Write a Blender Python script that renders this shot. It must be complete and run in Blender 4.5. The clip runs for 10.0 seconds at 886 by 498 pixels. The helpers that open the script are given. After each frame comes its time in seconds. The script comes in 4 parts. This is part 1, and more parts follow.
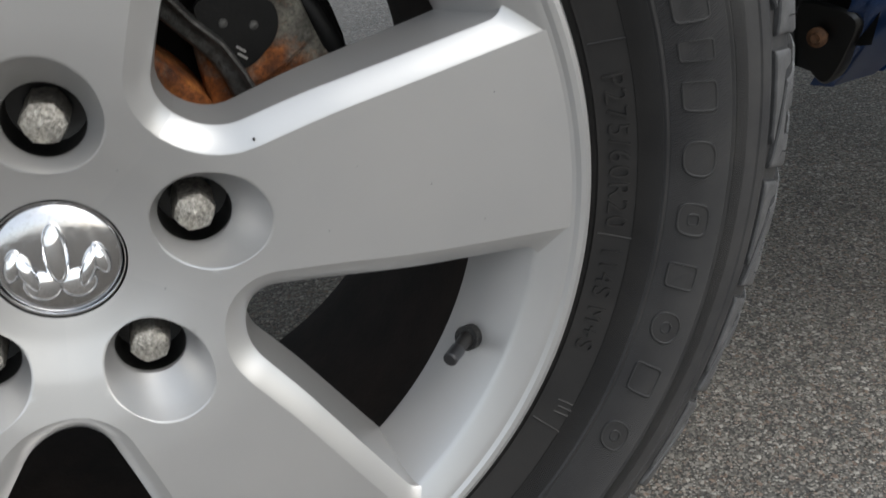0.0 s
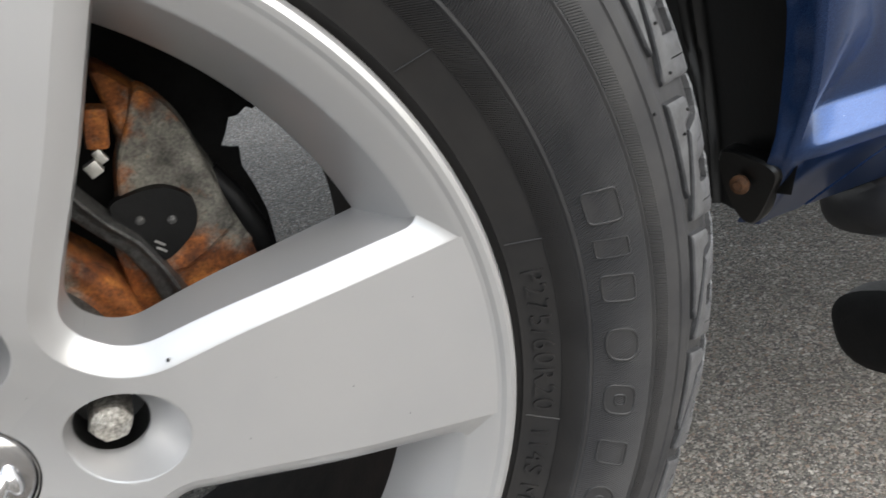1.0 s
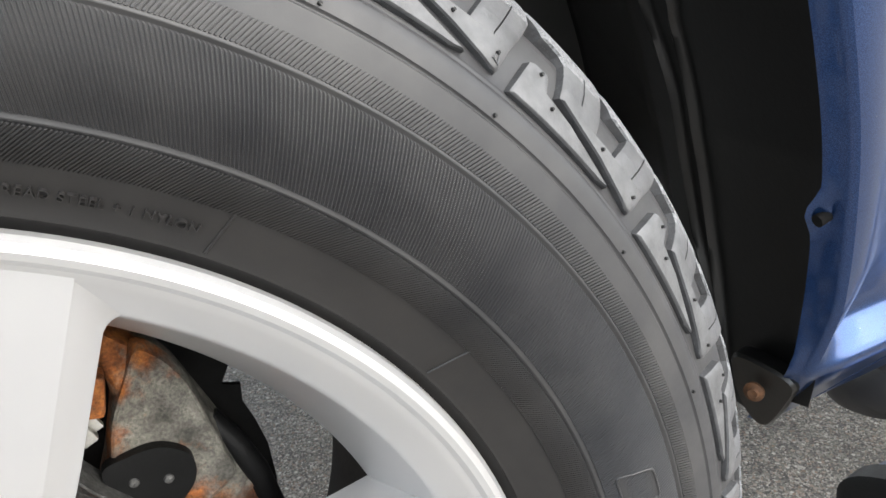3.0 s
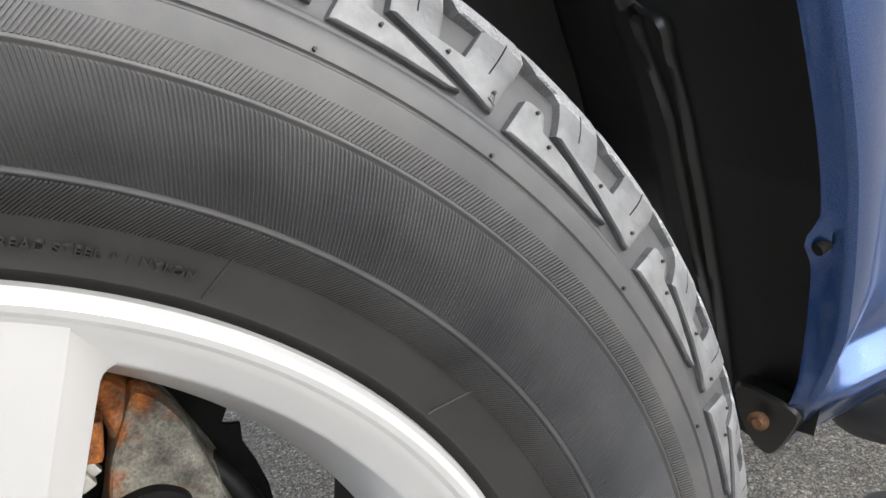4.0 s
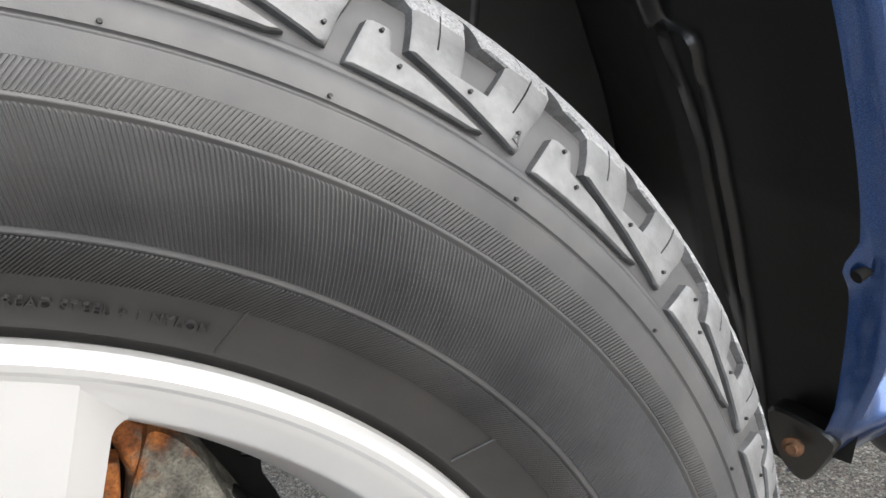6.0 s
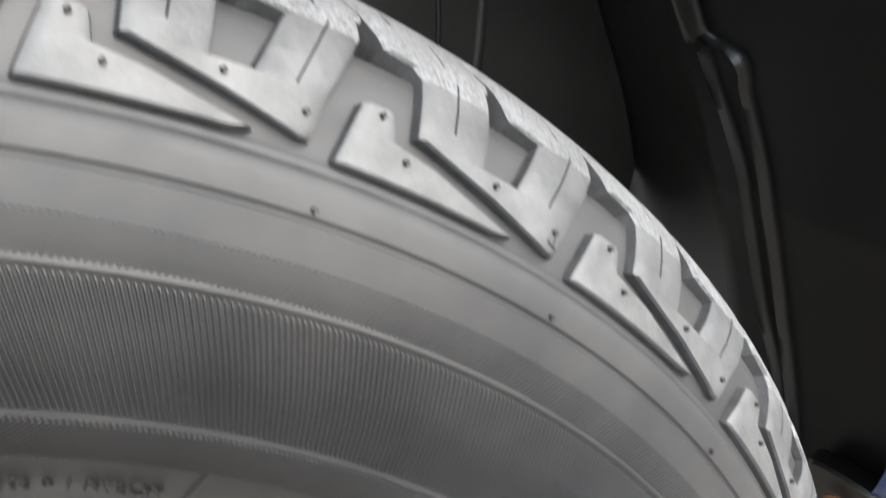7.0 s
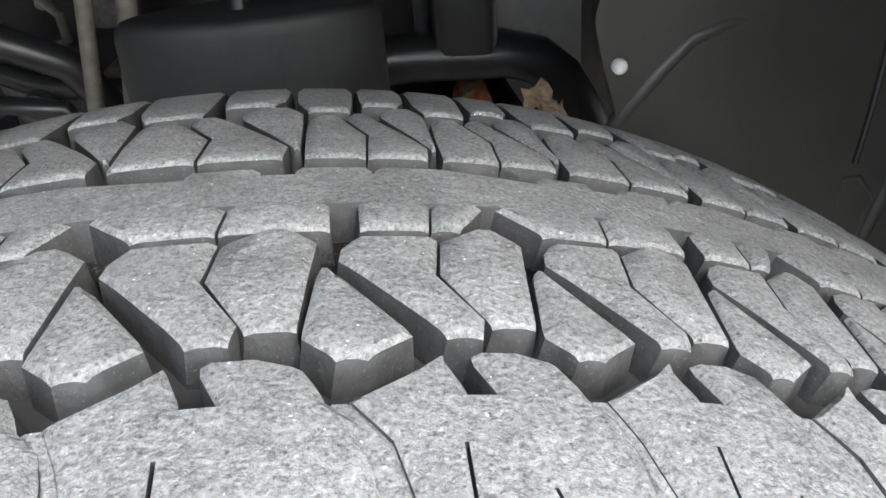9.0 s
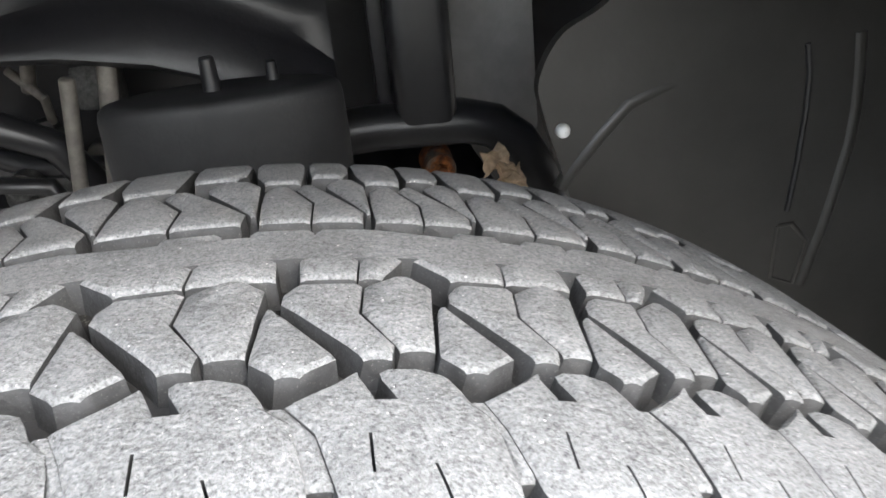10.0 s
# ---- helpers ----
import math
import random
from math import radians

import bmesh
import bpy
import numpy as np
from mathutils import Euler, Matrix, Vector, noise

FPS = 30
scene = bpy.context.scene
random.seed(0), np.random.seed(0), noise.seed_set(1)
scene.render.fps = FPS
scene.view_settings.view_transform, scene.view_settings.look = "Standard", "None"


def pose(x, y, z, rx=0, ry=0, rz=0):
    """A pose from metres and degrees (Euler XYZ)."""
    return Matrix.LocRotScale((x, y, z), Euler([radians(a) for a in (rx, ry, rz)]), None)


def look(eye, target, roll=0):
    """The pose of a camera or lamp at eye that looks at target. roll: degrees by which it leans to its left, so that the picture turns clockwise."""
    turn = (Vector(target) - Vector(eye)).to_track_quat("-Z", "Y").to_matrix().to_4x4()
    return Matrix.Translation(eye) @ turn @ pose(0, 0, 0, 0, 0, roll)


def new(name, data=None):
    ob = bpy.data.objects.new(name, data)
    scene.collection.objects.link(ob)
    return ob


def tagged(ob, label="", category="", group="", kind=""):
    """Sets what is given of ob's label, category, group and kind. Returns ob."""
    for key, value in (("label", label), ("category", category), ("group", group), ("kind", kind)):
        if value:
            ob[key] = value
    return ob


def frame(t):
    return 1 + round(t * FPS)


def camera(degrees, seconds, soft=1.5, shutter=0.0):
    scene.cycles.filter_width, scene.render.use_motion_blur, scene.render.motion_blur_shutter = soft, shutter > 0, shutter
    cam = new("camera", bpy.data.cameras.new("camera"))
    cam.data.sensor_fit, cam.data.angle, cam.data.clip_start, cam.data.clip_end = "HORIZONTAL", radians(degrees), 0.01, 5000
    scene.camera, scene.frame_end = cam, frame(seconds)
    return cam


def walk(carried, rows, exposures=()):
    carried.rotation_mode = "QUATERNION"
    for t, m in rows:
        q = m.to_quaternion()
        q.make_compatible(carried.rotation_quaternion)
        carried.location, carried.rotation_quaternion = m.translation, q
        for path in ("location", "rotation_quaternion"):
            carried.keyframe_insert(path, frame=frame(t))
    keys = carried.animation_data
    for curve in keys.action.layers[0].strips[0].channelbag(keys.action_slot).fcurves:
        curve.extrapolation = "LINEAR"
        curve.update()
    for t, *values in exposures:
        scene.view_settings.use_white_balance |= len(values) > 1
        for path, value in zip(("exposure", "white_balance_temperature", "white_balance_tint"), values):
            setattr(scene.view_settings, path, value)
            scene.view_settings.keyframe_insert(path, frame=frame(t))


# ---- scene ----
# The wheel's axle lies along y (into the truck); x runs to the rear of the truck, z is up, the ground is z = 0.
cam = camera(55.66, 10.0, shutter=0.35)
PATH = [
    (0.0, 0.0807, -0.3971, 0.5751, 60.81, 6.16, -19.28),
    (0.5, 0.1036, -0.3877, 0.6168, 61.00, 7.71, -19.74),
    (1.0, 0.1235, -0.3696, 0.6442, 63.03, 6.68, -22.24),
    (1.5, 0.1316, -0.3490, 0.6458, 62.18, 5.79, -25.21),
    (2.0, 0.1337, -0.3288, 0.6925, 64.85, 5.81, -25.60),
    (2.5, 0.1303, -0.3074, 0.6986, 65.67, 5.38, -24.83),
    (3.0, 0.1296, -0.2990, 0.7290, 66.66, 5.24, -24.54),
    (3.2, 0.1302, -0.2969, 0.7285, 67.16, 5.53, -24.57),
    (4.3, 0.1348, -0.2959, 0.7366, 68.33, 6.20, -24.89),
    (4.5, 0.1401, -0.2957, 0.7376, 67.50, 6.33, -24.06),
    (5.0, 0.1477, -0.2912, 0.7357, 67.55, 6.97, -23.84),
    (5.5, 0.1456, -0.2897, 0.7376, 67.55, 7.03, -23.34),
    (5.7, 0.1404, -0.2889, 0.7441, 68.14, 6.91, -23.41),
    (6.8, 0.1613, -0.2264, 0.7472, 66.37, 6.77, -23.78),
    (7.0, 0.1679, -0.2130, 0.7663, 65.24, 6.48, -23.38),
    (7.2, 0.1625, -0.2025, 0.7976, 64.53, 6.17, -22.36),
    (7.4, 0.1411, -0.1875, 0.8424, 64.05, 6.45, -18.67),
    (7.5, 0.1342, -0.1844, 0.8608, 64.72, 7.49, -15.45),
    (7.6, 0.1288, -0.1779, 0.8750, 64.5, 7.93, -12.9),
    (8.0, 0.0897, -0.1460, 0.8972, 63.70, 6.50, -8.38),
    (8.5, 0.0590, -0.1045, 0.8963, 62.04, 4.55, -7.35),
    (9.0, 0.0568, -0.0906, 0.8909, 60.98, 3.92, -7.91),
    (9.5, 0.0680, -0.0968, 0.8958, 61.99, 4.82, -8.33),
    (10.0, 0.0688, -0.1343, 0.9067, 65.00, 5.37, -9.75),
]
walk(cam, [(t, pose(x, y, z, rx, ry, rz)) for t, x, y, z, rx, ry, rz in PATH],
     exposures=[(0.0, 1.18, 6220, 7), (0.5, 1.50, 6250, 7), (1.0, 1.90, 6300, 8), (2.0, 2.32, 6300, 8), (3.0, 2.80, 6300, 8), (4.5, 2.92, 6300, 8), (6.8, 3.0, 6350, 8), (7.2, 2.95, 6300, 7), (7.5, 2.65, 6250, 6), (8.0, 2.80, 6250, 6), (8.5, 3.15, 6250, 6), (9.0, 3.28, 6250, 6), (10.0, 3.48, 6300, 8)])

# ---- world and light: bright, thinly clouded day ----
world = bpy.data.worlds.new("sky")
scene.world = world
world.use_nodes = True
wn = world.node_tree.nodes
sky = wn.new("ShaderNodeTexSky")
sky.sky_type, sky.sun_disc = "NISHITA", False
sky.sun_elevation, sky.sun_rotation = radians(40), radians(151)
sky.air_density, sky.dust_density, sky.ozone_density = 1.0, 4.0, 1.0
cloud = wn.new("ShaderNodeMix")            # thin even cloud over the whole sky
cloud.data_type = "RGBA"
cloud.inputs[0].default_value = 0.70
cloud.inputs[7].default_value = (4.2, 4.25, 4.3, 1)
world.node_tree.links.new(sky.outputs[0], cloud.inputs[6])
world.node_tree.links.new(cloud.outputs[2], wn["Background"].inputs[0])
wn["Background"].inputs[1].default_value = 0.15

sun = new("sun", bpy.data.lights.new("sun", "SUN"))
sun.data.energy, sun.data.angle, sun.data.color = 0.5, radians(60), (1.0, 0.985, 0.96)
sun.matrix_world = look((0.9, -1.60, 1.55), (0, 0, 0))

# ---- materials ----
ZC = 0.39                      # height of the axle
AL = 5.7                       # angle of the spoke that points rearwards


class Mat:
    """Small node builder."""

    def __init__(self, name, rough=0.5, metal=0.0, color=(0.5, 0.5, 0.5)):
        self.m = bpy.data.materials.new(name)
        self.m.use_nodes = True
        self.t = self.m.node_tree
        self.b = self.t.nodes["Principled BSDF"]
        self.b.inputs["Roughness"].default_value = rough
        self.b.inputs["Metallic"].default_value = metal
        self.b.inputs["Base Color"].default_value = (*color, 1)
        self.co = self.t.nodes.new("ShaderNodeTexCoord").outputs["Object"]

    def link(self, a, b):
        self.t.links.new(a, b)

    def noise(self, scale, detail=4.0, rough=0.6, co=None):
        n = self.t.nodes.new("ShaderNodeTexNoise")
        n.inputs["Scale"].default_value, n.inputs["Detail"].default_value, n.inputs["Roughness"].default_value = scale, detail, rough
        self.link(co or self.co, n.inputs["Vector"])
        return n.outputs["Fac"]

    def voro(self, scale, out="Distance", feature="F1"):
        n = self.t.nodes.new("ShaderNodeTexVoronoi")
        n.feature = feature
        n.inputs["Scale"].default_value = scale
        self.link(self.co, n.inputs["Vector"])
        return n.outputs[out]

    def ramp(self, fac, stops):
        n = self.t.nodes.new("ShaderNodeValToRGB")
        e = n.color_ramp.elements
        while len(e) < len(stops):
            e.new(0.5)
        for k, (p, c) in enumerate(stops):
            e[k].position = p
            e[k].color = (*c, 1) if isinstance(c, tuple) else (c, c, c, 1)
        self.link(fac, n.inputs["Fac"])
        return n.outputs["Color"]

    def mix(self, fac, a, b, mode="MIX"):
        n = self.t.nodes.new("ShaderNodeMix")
        n.data_type, n.blend_type = "RGBA", mode
        for sock, v in ((n.inputs[0], fac), (n.inputs[6], a), (n.inputs[7], b)):
            if isinstance(v, (int, float)):
                sock.default_value = v
            elif isinstance(v, tuple):
                sock.default_value = (*v, 1)
            else:
                self.link(v, sock)
        return n.outputs[2]

    def math(self, op, a, b=0.0, clamp=False):
        n = self.t.nodes.new("ShaderNodeMath")
        n.operation, n.use_clamp = op, clamp
        for sock, v in ((n.inputs[0], a), (n.inputs[1], b)):
            if isinstance(v, (int, float)):
                sock.default_value = v
            else:
                self.link(v, sock)
        return n.outputs[0]

    def color(self, c):
        self.link(c, self.b.inputs["Base Color"])
        return self

    def rough(self, c):
        self.link(c, self.b.inputs["Roughness"])
        return self

    def bump(self, h, dist=0.001, strength=1.0):
        n = self.t.nodes.new("ShaderNodeBump")
        n.inputs["Distance"].default_value, n.inputs["Strength"].default_value = dist, strength
        self.link(h, n.inputs["Height"])
        if self.b.inputs["Normal"].is_linked:
            self.link(self.b.inputs["Normal"].links[0].from_socket, n.inputs["Normal"])
        self.link(n.outputs[0], self.b.inputs["Normal"])
        return self

    def polar(self):
        s = self.t.nodes.new("ShaderNodeSeparateXYZ")
        self.link(self.co, s.inputs[0])
        x, z = s.outputs[0], s.outputs[2]
        r = self.math("SQRT", self.math("ADD", self.math("MULTIPLY", x, x), self.math("MULTIPLY", z, z)))
        return r, self.math("ARCTAN2", z, x)


def mat_alloy():
    m = Mat("silver_alloy_paint", 0.3, 0.64)
    n = m.noise(9, 3)
    m.color(m.ramp(n, [(0.3, (0.415, 0.414, 0.414)), (0.7, (0.45, 0.446, 0.441))]))
    fine = m.noise(900, 2)
    m.rough(m.ramp(m.noise(14, 2), [(0.3, 0.325), (0.7, 0.35)]))
    m.bump(fine, 0.00002)
    m.b.inputs["Coat Weight"].default_value = 0.15
    m.b.inputs["Coat Roughness"].default_value = 0.2
    return m.m


def mat_rubber():
    m = Mat("sidewall_rubber", 0.6)
    m.b.inputs["Specular IOR Level"].default_value = 0.38
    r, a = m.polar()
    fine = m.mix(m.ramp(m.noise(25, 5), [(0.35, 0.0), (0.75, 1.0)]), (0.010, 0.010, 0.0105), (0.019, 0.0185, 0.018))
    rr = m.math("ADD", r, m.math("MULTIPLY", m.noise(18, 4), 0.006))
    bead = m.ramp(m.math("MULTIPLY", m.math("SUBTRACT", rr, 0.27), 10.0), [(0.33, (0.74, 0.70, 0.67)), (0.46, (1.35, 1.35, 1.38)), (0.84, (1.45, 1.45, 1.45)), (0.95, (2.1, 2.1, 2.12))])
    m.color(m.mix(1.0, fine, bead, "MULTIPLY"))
    m.rough(m.ramp(m.noise(60, 4), [(0.3, 0.46), (0.7, 0.60)]))

    m.bump(m.noise(1500, 2), 0.00005)
    return m.m


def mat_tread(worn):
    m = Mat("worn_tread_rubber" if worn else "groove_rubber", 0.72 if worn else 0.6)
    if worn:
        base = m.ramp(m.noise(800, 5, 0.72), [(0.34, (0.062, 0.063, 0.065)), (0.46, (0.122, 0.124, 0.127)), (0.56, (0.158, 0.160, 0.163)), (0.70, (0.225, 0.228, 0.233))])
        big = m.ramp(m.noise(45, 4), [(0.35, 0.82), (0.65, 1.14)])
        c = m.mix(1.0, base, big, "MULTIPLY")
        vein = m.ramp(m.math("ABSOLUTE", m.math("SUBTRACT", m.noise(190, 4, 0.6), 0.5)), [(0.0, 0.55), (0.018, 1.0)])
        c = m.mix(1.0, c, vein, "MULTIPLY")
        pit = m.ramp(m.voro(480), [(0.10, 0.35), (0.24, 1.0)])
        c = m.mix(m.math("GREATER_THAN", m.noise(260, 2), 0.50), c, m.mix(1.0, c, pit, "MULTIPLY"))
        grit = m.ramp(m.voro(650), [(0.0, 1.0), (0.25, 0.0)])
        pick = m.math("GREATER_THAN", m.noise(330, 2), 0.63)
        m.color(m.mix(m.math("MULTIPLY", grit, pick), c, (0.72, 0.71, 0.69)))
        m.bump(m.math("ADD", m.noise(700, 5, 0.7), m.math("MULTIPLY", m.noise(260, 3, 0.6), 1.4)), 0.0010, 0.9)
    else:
        # floor rubber near black: groove shade is put into the colour, pale dust on top
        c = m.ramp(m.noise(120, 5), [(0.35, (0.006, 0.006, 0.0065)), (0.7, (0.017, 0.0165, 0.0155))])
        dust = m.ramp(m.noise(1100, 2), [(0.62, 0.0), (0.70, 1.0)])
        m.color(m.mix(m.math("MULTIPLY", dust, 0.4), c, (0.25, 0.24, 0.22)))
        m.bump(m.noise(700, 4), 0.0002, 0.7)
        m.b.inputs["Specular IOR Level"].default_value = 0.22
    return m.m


def mat_asphalt():
    """Weathered asphalt: rounded stones of two sizes standing out of a darker binder."""
    m = Mat("weathered_asphalt", 0.9)
    warp = m.t.nodes.new("ShaderNodeVectorMath")
    warp.operation = "MULTIPLY_ADD"
    n = m.t.nodes.new("ShaderNodeTexNoise")
    n.inputs["Scale"].default_value = 260
    m.link(m.co, n.inputs["Vector"])
    m.link(n.outputs["Color"], warp.inputs[0])
    warp.inputs[1].default_value = (0.004, 0.004, 0.0)
    m.link(m.co, warp.inputs[2])
    m.co = warp.outputs[0]

    def stones(scale, lo, hi):
        s = m.t.nodes.new("ShaderNodeSeparateColor")
        m.link(m.voro(scale, "Color"), s.inputs[0])
        c = m.ramp(s.outputs[0], [(0.0, (0.10, 0.092, 0.080)), (0.4, (0.175, 0.162, 0.141)), (0.75, (0.26, 0.243, 0.213)), (1.0, (0.41, 0.385, 0.34))])
        c = m.mix(m.ramp(s.outputs[1], [(0.72, 0.0), (0.9, 0.55)]), c, (0.21, 0.135, 0.095))
        return m.ramp(m.voro(scale), [(lo, 1.0), (hi, 0.0)]), c

    big, big_c = stones(190, 0.40, 0.66)
    small, small_c = stones(400, 0.38, 0.70)
    pick = m.math("GREATER_THAN", m.noise(120, 3), 0.47)
    big = m.math("MULTIPLY", big, pick)
    c = m.mix(small, (0.065, 0.061, 0.055), small_c)
    c = m.mix(big, c, big_c)
    m.color(m.mix(1.0, c, m.ramp(m.noise(5, 5), [(0.3, 0.85), (0.7, 1.18)]), "MULTIPLY"))
    m.bump(m.math("MAXIMUM", big, m.math("MULTIPLY", small, 0.6)), 0.0026, 0.9)
    m.bump(m.noise(900, 3), 0.0005, 0.6)
    return m.m


def mat_paint():
    m = Mat("blue_car_paint", 0.30, 0.85)
    fl = m.ramp(m.noise(1800, 1), [(0.4, (0.008, 0.030, 0.105)), (0.65, (0.022, 0.064, 0.190))])
    specks = m.ramp(m.voro(60), [(0.0, 1.0), (0.035, 0.0)])
    m.color(m.mix(m.math("MULTIPLY", specks, 0.8), fl, (0.35, 0.37, 0.4)))
    m.b.inputs["Coat Weight"].default_value = 0.6
    m.b.inputs["Coat Roughness"].default_value = 0.10
    m.b.inputs["Coat IOR"].default_value = 1.6
    return m.m


def mat_plain(name, c, rough, metal=0.0, vary=0.35, scale=40, bump=0.0002, bscale=300, spec=0.5):
    m = Mat(name, rough, metal)
    m.b.inputs["Specular IOR Level"].default_value = spec
    lo = tuple(v * (1 - vary) for v in c)
    hi = tuple(min(1, v * (1 + vary)) for v in c)
    m.color(m.ramp(m.noise(scale, 6), [(0.3, lo), (0.7, hi)]))
    if bump:
        m.bump(m.noise(bscale, 4), bump, 0.8)
    return m.m


def mat_rust(name, amount, border=False):
    m = Mat(name, 0.75, 0.15)
    n = m.noise(24, 7, 0.65)
    if border:
        x = m.t.nodes.new("ShaderNodeSeparateXYZ")
        m.link(m.co, x.inputs[0])
        side = m.math("MULTIPLY", m.math("SUBTRACT", m.math("ADD", m.math("MULTIPLY", x.outputs[2], 0.45), 0.074), x.outputs[0]), 9.0)
        low = m.math("MULTIPLY", m.math("SUBTRACT", 0.075, x.outputs[2]), 6.0)
        dx, dz = m.math("SUBTRACT", x.outputs[0], 0.117), m.math("SUBTRACT", x.outputs[2], 0.078)
        far = m.math("SQRT", m.math("ADD", m.math("MULTIPLY", dx, dx), m.math("MULTIPLY", dz, dz)))
        ring = m.math("MULTIPLY", m.math("SUBTRACT", 0.0225, far), 22.0)
        n = m.math("ADD", n, m.math("MAXIMUM", m.math("MAXIMUM", m.math("MAXIMUM", side, low), ring), -0.14))
    rust = m.ramp(m.noise(70, 6), [(0.3, (0.045, 0.013, 0.005)), (0.50, (0.23, 0.070, 0.013)), (0.72, (0.45, 0.17, 0.036))])
    steel = m.ramp(m.noise(55, 6), [(0.3, (0.055, 0.052, 0.043)), (0.5, (0.16, 0.15, 0.126)), (0.72, (0.30, 0.285, 0.24))])
    grime = m.ramp(m.noise(38, 5, 0.6), [(0.38, 0.62), (0.60, 1.1)])
    grain = m.ramp(m.noise(520, 4, 0.7), [(0.34, 0.55), (0.62, 1.25)])
    c = m.mix(m.ramp(n, [(0.60 - amount * 0.5, 0.0), (0.72 - amount * 0.5, 1.0)]), steel, rust)
    m.color(m.mix(1.0, m.mix(1.0, c, grime, "MULTIPLY"), grain, "MULTIPLY"))
    m.bump(m.noise(260, 6, 0.7), 0.0016, 1.0)
    m.bump(m.noise(60, 4, 0.6), 0.0025, 0.7)
    return m.m


ALLOY = mat_alloy()
RUBBER = mat_rubber()
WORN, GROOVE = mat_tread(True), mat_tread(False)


def mat_flank():
    """Groove walls: black rubber, darkened for shade between blocks, under pale road dust in scraped streaks."""
    m = Mat("shaded_dusty_groove_wall", 0.7)
    # wall tone lowered to carry the shade of the grooves
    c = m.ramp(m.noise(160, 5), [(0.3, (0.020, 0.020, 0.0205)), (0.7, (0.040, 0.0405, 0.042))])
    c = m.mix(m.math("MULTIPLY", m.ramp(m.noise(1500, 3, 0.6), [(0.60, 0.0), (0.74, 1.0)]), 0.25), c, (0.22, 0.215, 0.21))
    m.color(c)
    m.bump(m.noise(600, 4), 0.0005, 0.8)
    m.b.inputs["Specular IOR Level"].default_value = 0.3
    return m.m


FLANK = mat_flank()
SHOULDER = mat_plain("scuffed_shoulder_rubber", (0.064, 0.064, 0.065), 0.55, 0.0, 0.35, 90, 0.0003, 500)
ASPHALT = mat_asphalt()
PAINT = mat_paint()
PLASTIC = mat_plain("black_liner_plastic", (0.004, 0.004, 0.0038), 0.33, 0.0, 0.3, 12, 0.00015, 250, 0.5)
COVER = mat_plain("black_cover_plastic", (0.005, 0.005, 0.005), 0.5, 0.0, 0.3, 60, 0.0003, 400, 0.16)
# black that stands for deep shade behind the spokes and in the drain hole
MATTE = mat_plain("shade_black", (0.006, 0.0058, 0.0055), 0.85, 0.0, 0.4, 60, 0.0004, 300, 0.08)
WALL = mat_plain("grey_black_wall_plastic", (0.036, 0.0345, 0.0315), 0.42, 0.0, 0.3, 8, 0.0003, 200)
SATIN = mat_plain("satin_black_steel", (0.018, 0.018, 0.0195), 0.36, 0.1, 0.3, 25, 0.0002)
ARMBLACK = mat_plain("black_arm_coating", (0.013, 0.013, 0.0148), 0.38, 0.0, 0.3, 25, 0.0003, 250, 0.35)
BUCKET = mat_plain("worn_black_coating", (0.014, 0.014, 0.015), 0.6, 0.0, 0.4, 30, 0.0004, 250, 0.4)
GREYPL = mat_plain("grey_plastic", (0.20, 0.195, 0.19), 0.6, 0.0, 0.2, 20, 0.0002)
CHROME = Mat("chrome", 0.06, 1.0, (0.85, 0.86, 0.88)).m
DULL = mat_plain("dull_galvanised_steel", (0.14, 0.13, 0.115), 0.6, 0.2, 0.4, 60, 0.0005)
NUT = mat_plain("pitted_steel_nut", (0.33, 0.315, 0.285), 0.38, 0.85, 0.75, 420, 0.0016, 520)


def mat_cap():
    m = Mat("dusty_chrome_cap", 0.08, 1.0)
    dust = m.ramp(m.noise(420, 5, 0.7), [(0.5, 0.0), (0.72, 0.35)])
    m.color(m.mix(dust, (0.56, 0.56, 0.57), (0.36, 0.33, 0.28)))
    m.rough(m.ramp(m.noise(300, 5), [(0.35, 0.06), (0.75, 0.28)]))
    return m.m


CAPFACE = mat_cap()
CAST = mat_plain("dirty_cast_steel", (0.06, 0.06, 0.058), 0.5, 0.3, 0.55, 220, 0.0014, 450)
RUST, RUSTY = mat_rust("heavy_rust", 0.55), mat_rust("rust_stained_steel", 0.06, True)
# brown brake dust, taken near black to carry the shade inside the wheel
BARREL = mat_plain("shaded_dusty_barrel", (0.010, 0.0065, 0.005), 0.8, 0.0, 0.5, 30, 0.0003, 300, 0.15)
TAN = mat_plain("tan_fibre", (0.48, 0.36, 0.24), 0.9, 0.0, 0.4, 90, 0.001, 200)
BOLT = mat_plain("rusty_screw", (0.085, 0.040, 0.018), 0.6, 0.3, 0.5, 300, 0.0004, 500)
ZINC = mat_plain("bright_zinc", (0.42, 0.41, 0.38), 0.4, 0.9, 0.2, 200, 0.0)
WHITE = mat_plain("white_clip_plastic", (0.78, 0.78, 0.76), 0.5, 0.0, 0.05, 60, 0.0)


# ---- mesh helpers ----
def finish(bm, name, mats, smooth=40):
    bmesh.ops.recalc_face_normals(bm, faces=bm.faces)
    me = bpy.data.meshes.new(name)
    bm.to_mesh(me)
    bm.free()
    for m in mats if isinstance(mats, (list, tuple)) else [mats]:
        me.materials.append(m)
    if smooth:
        me.shade_smooth()
        me.set_sharp_from_angle(angle=radians(smooth))
    return me


def thing(name, label, category, loc=(0, 0, 0), group="", kind=""):
    ob = new(name)
    ob.location = loc
    ob.empty_display_size = 0.05
    return tagged(ob, label, category, group, kind)


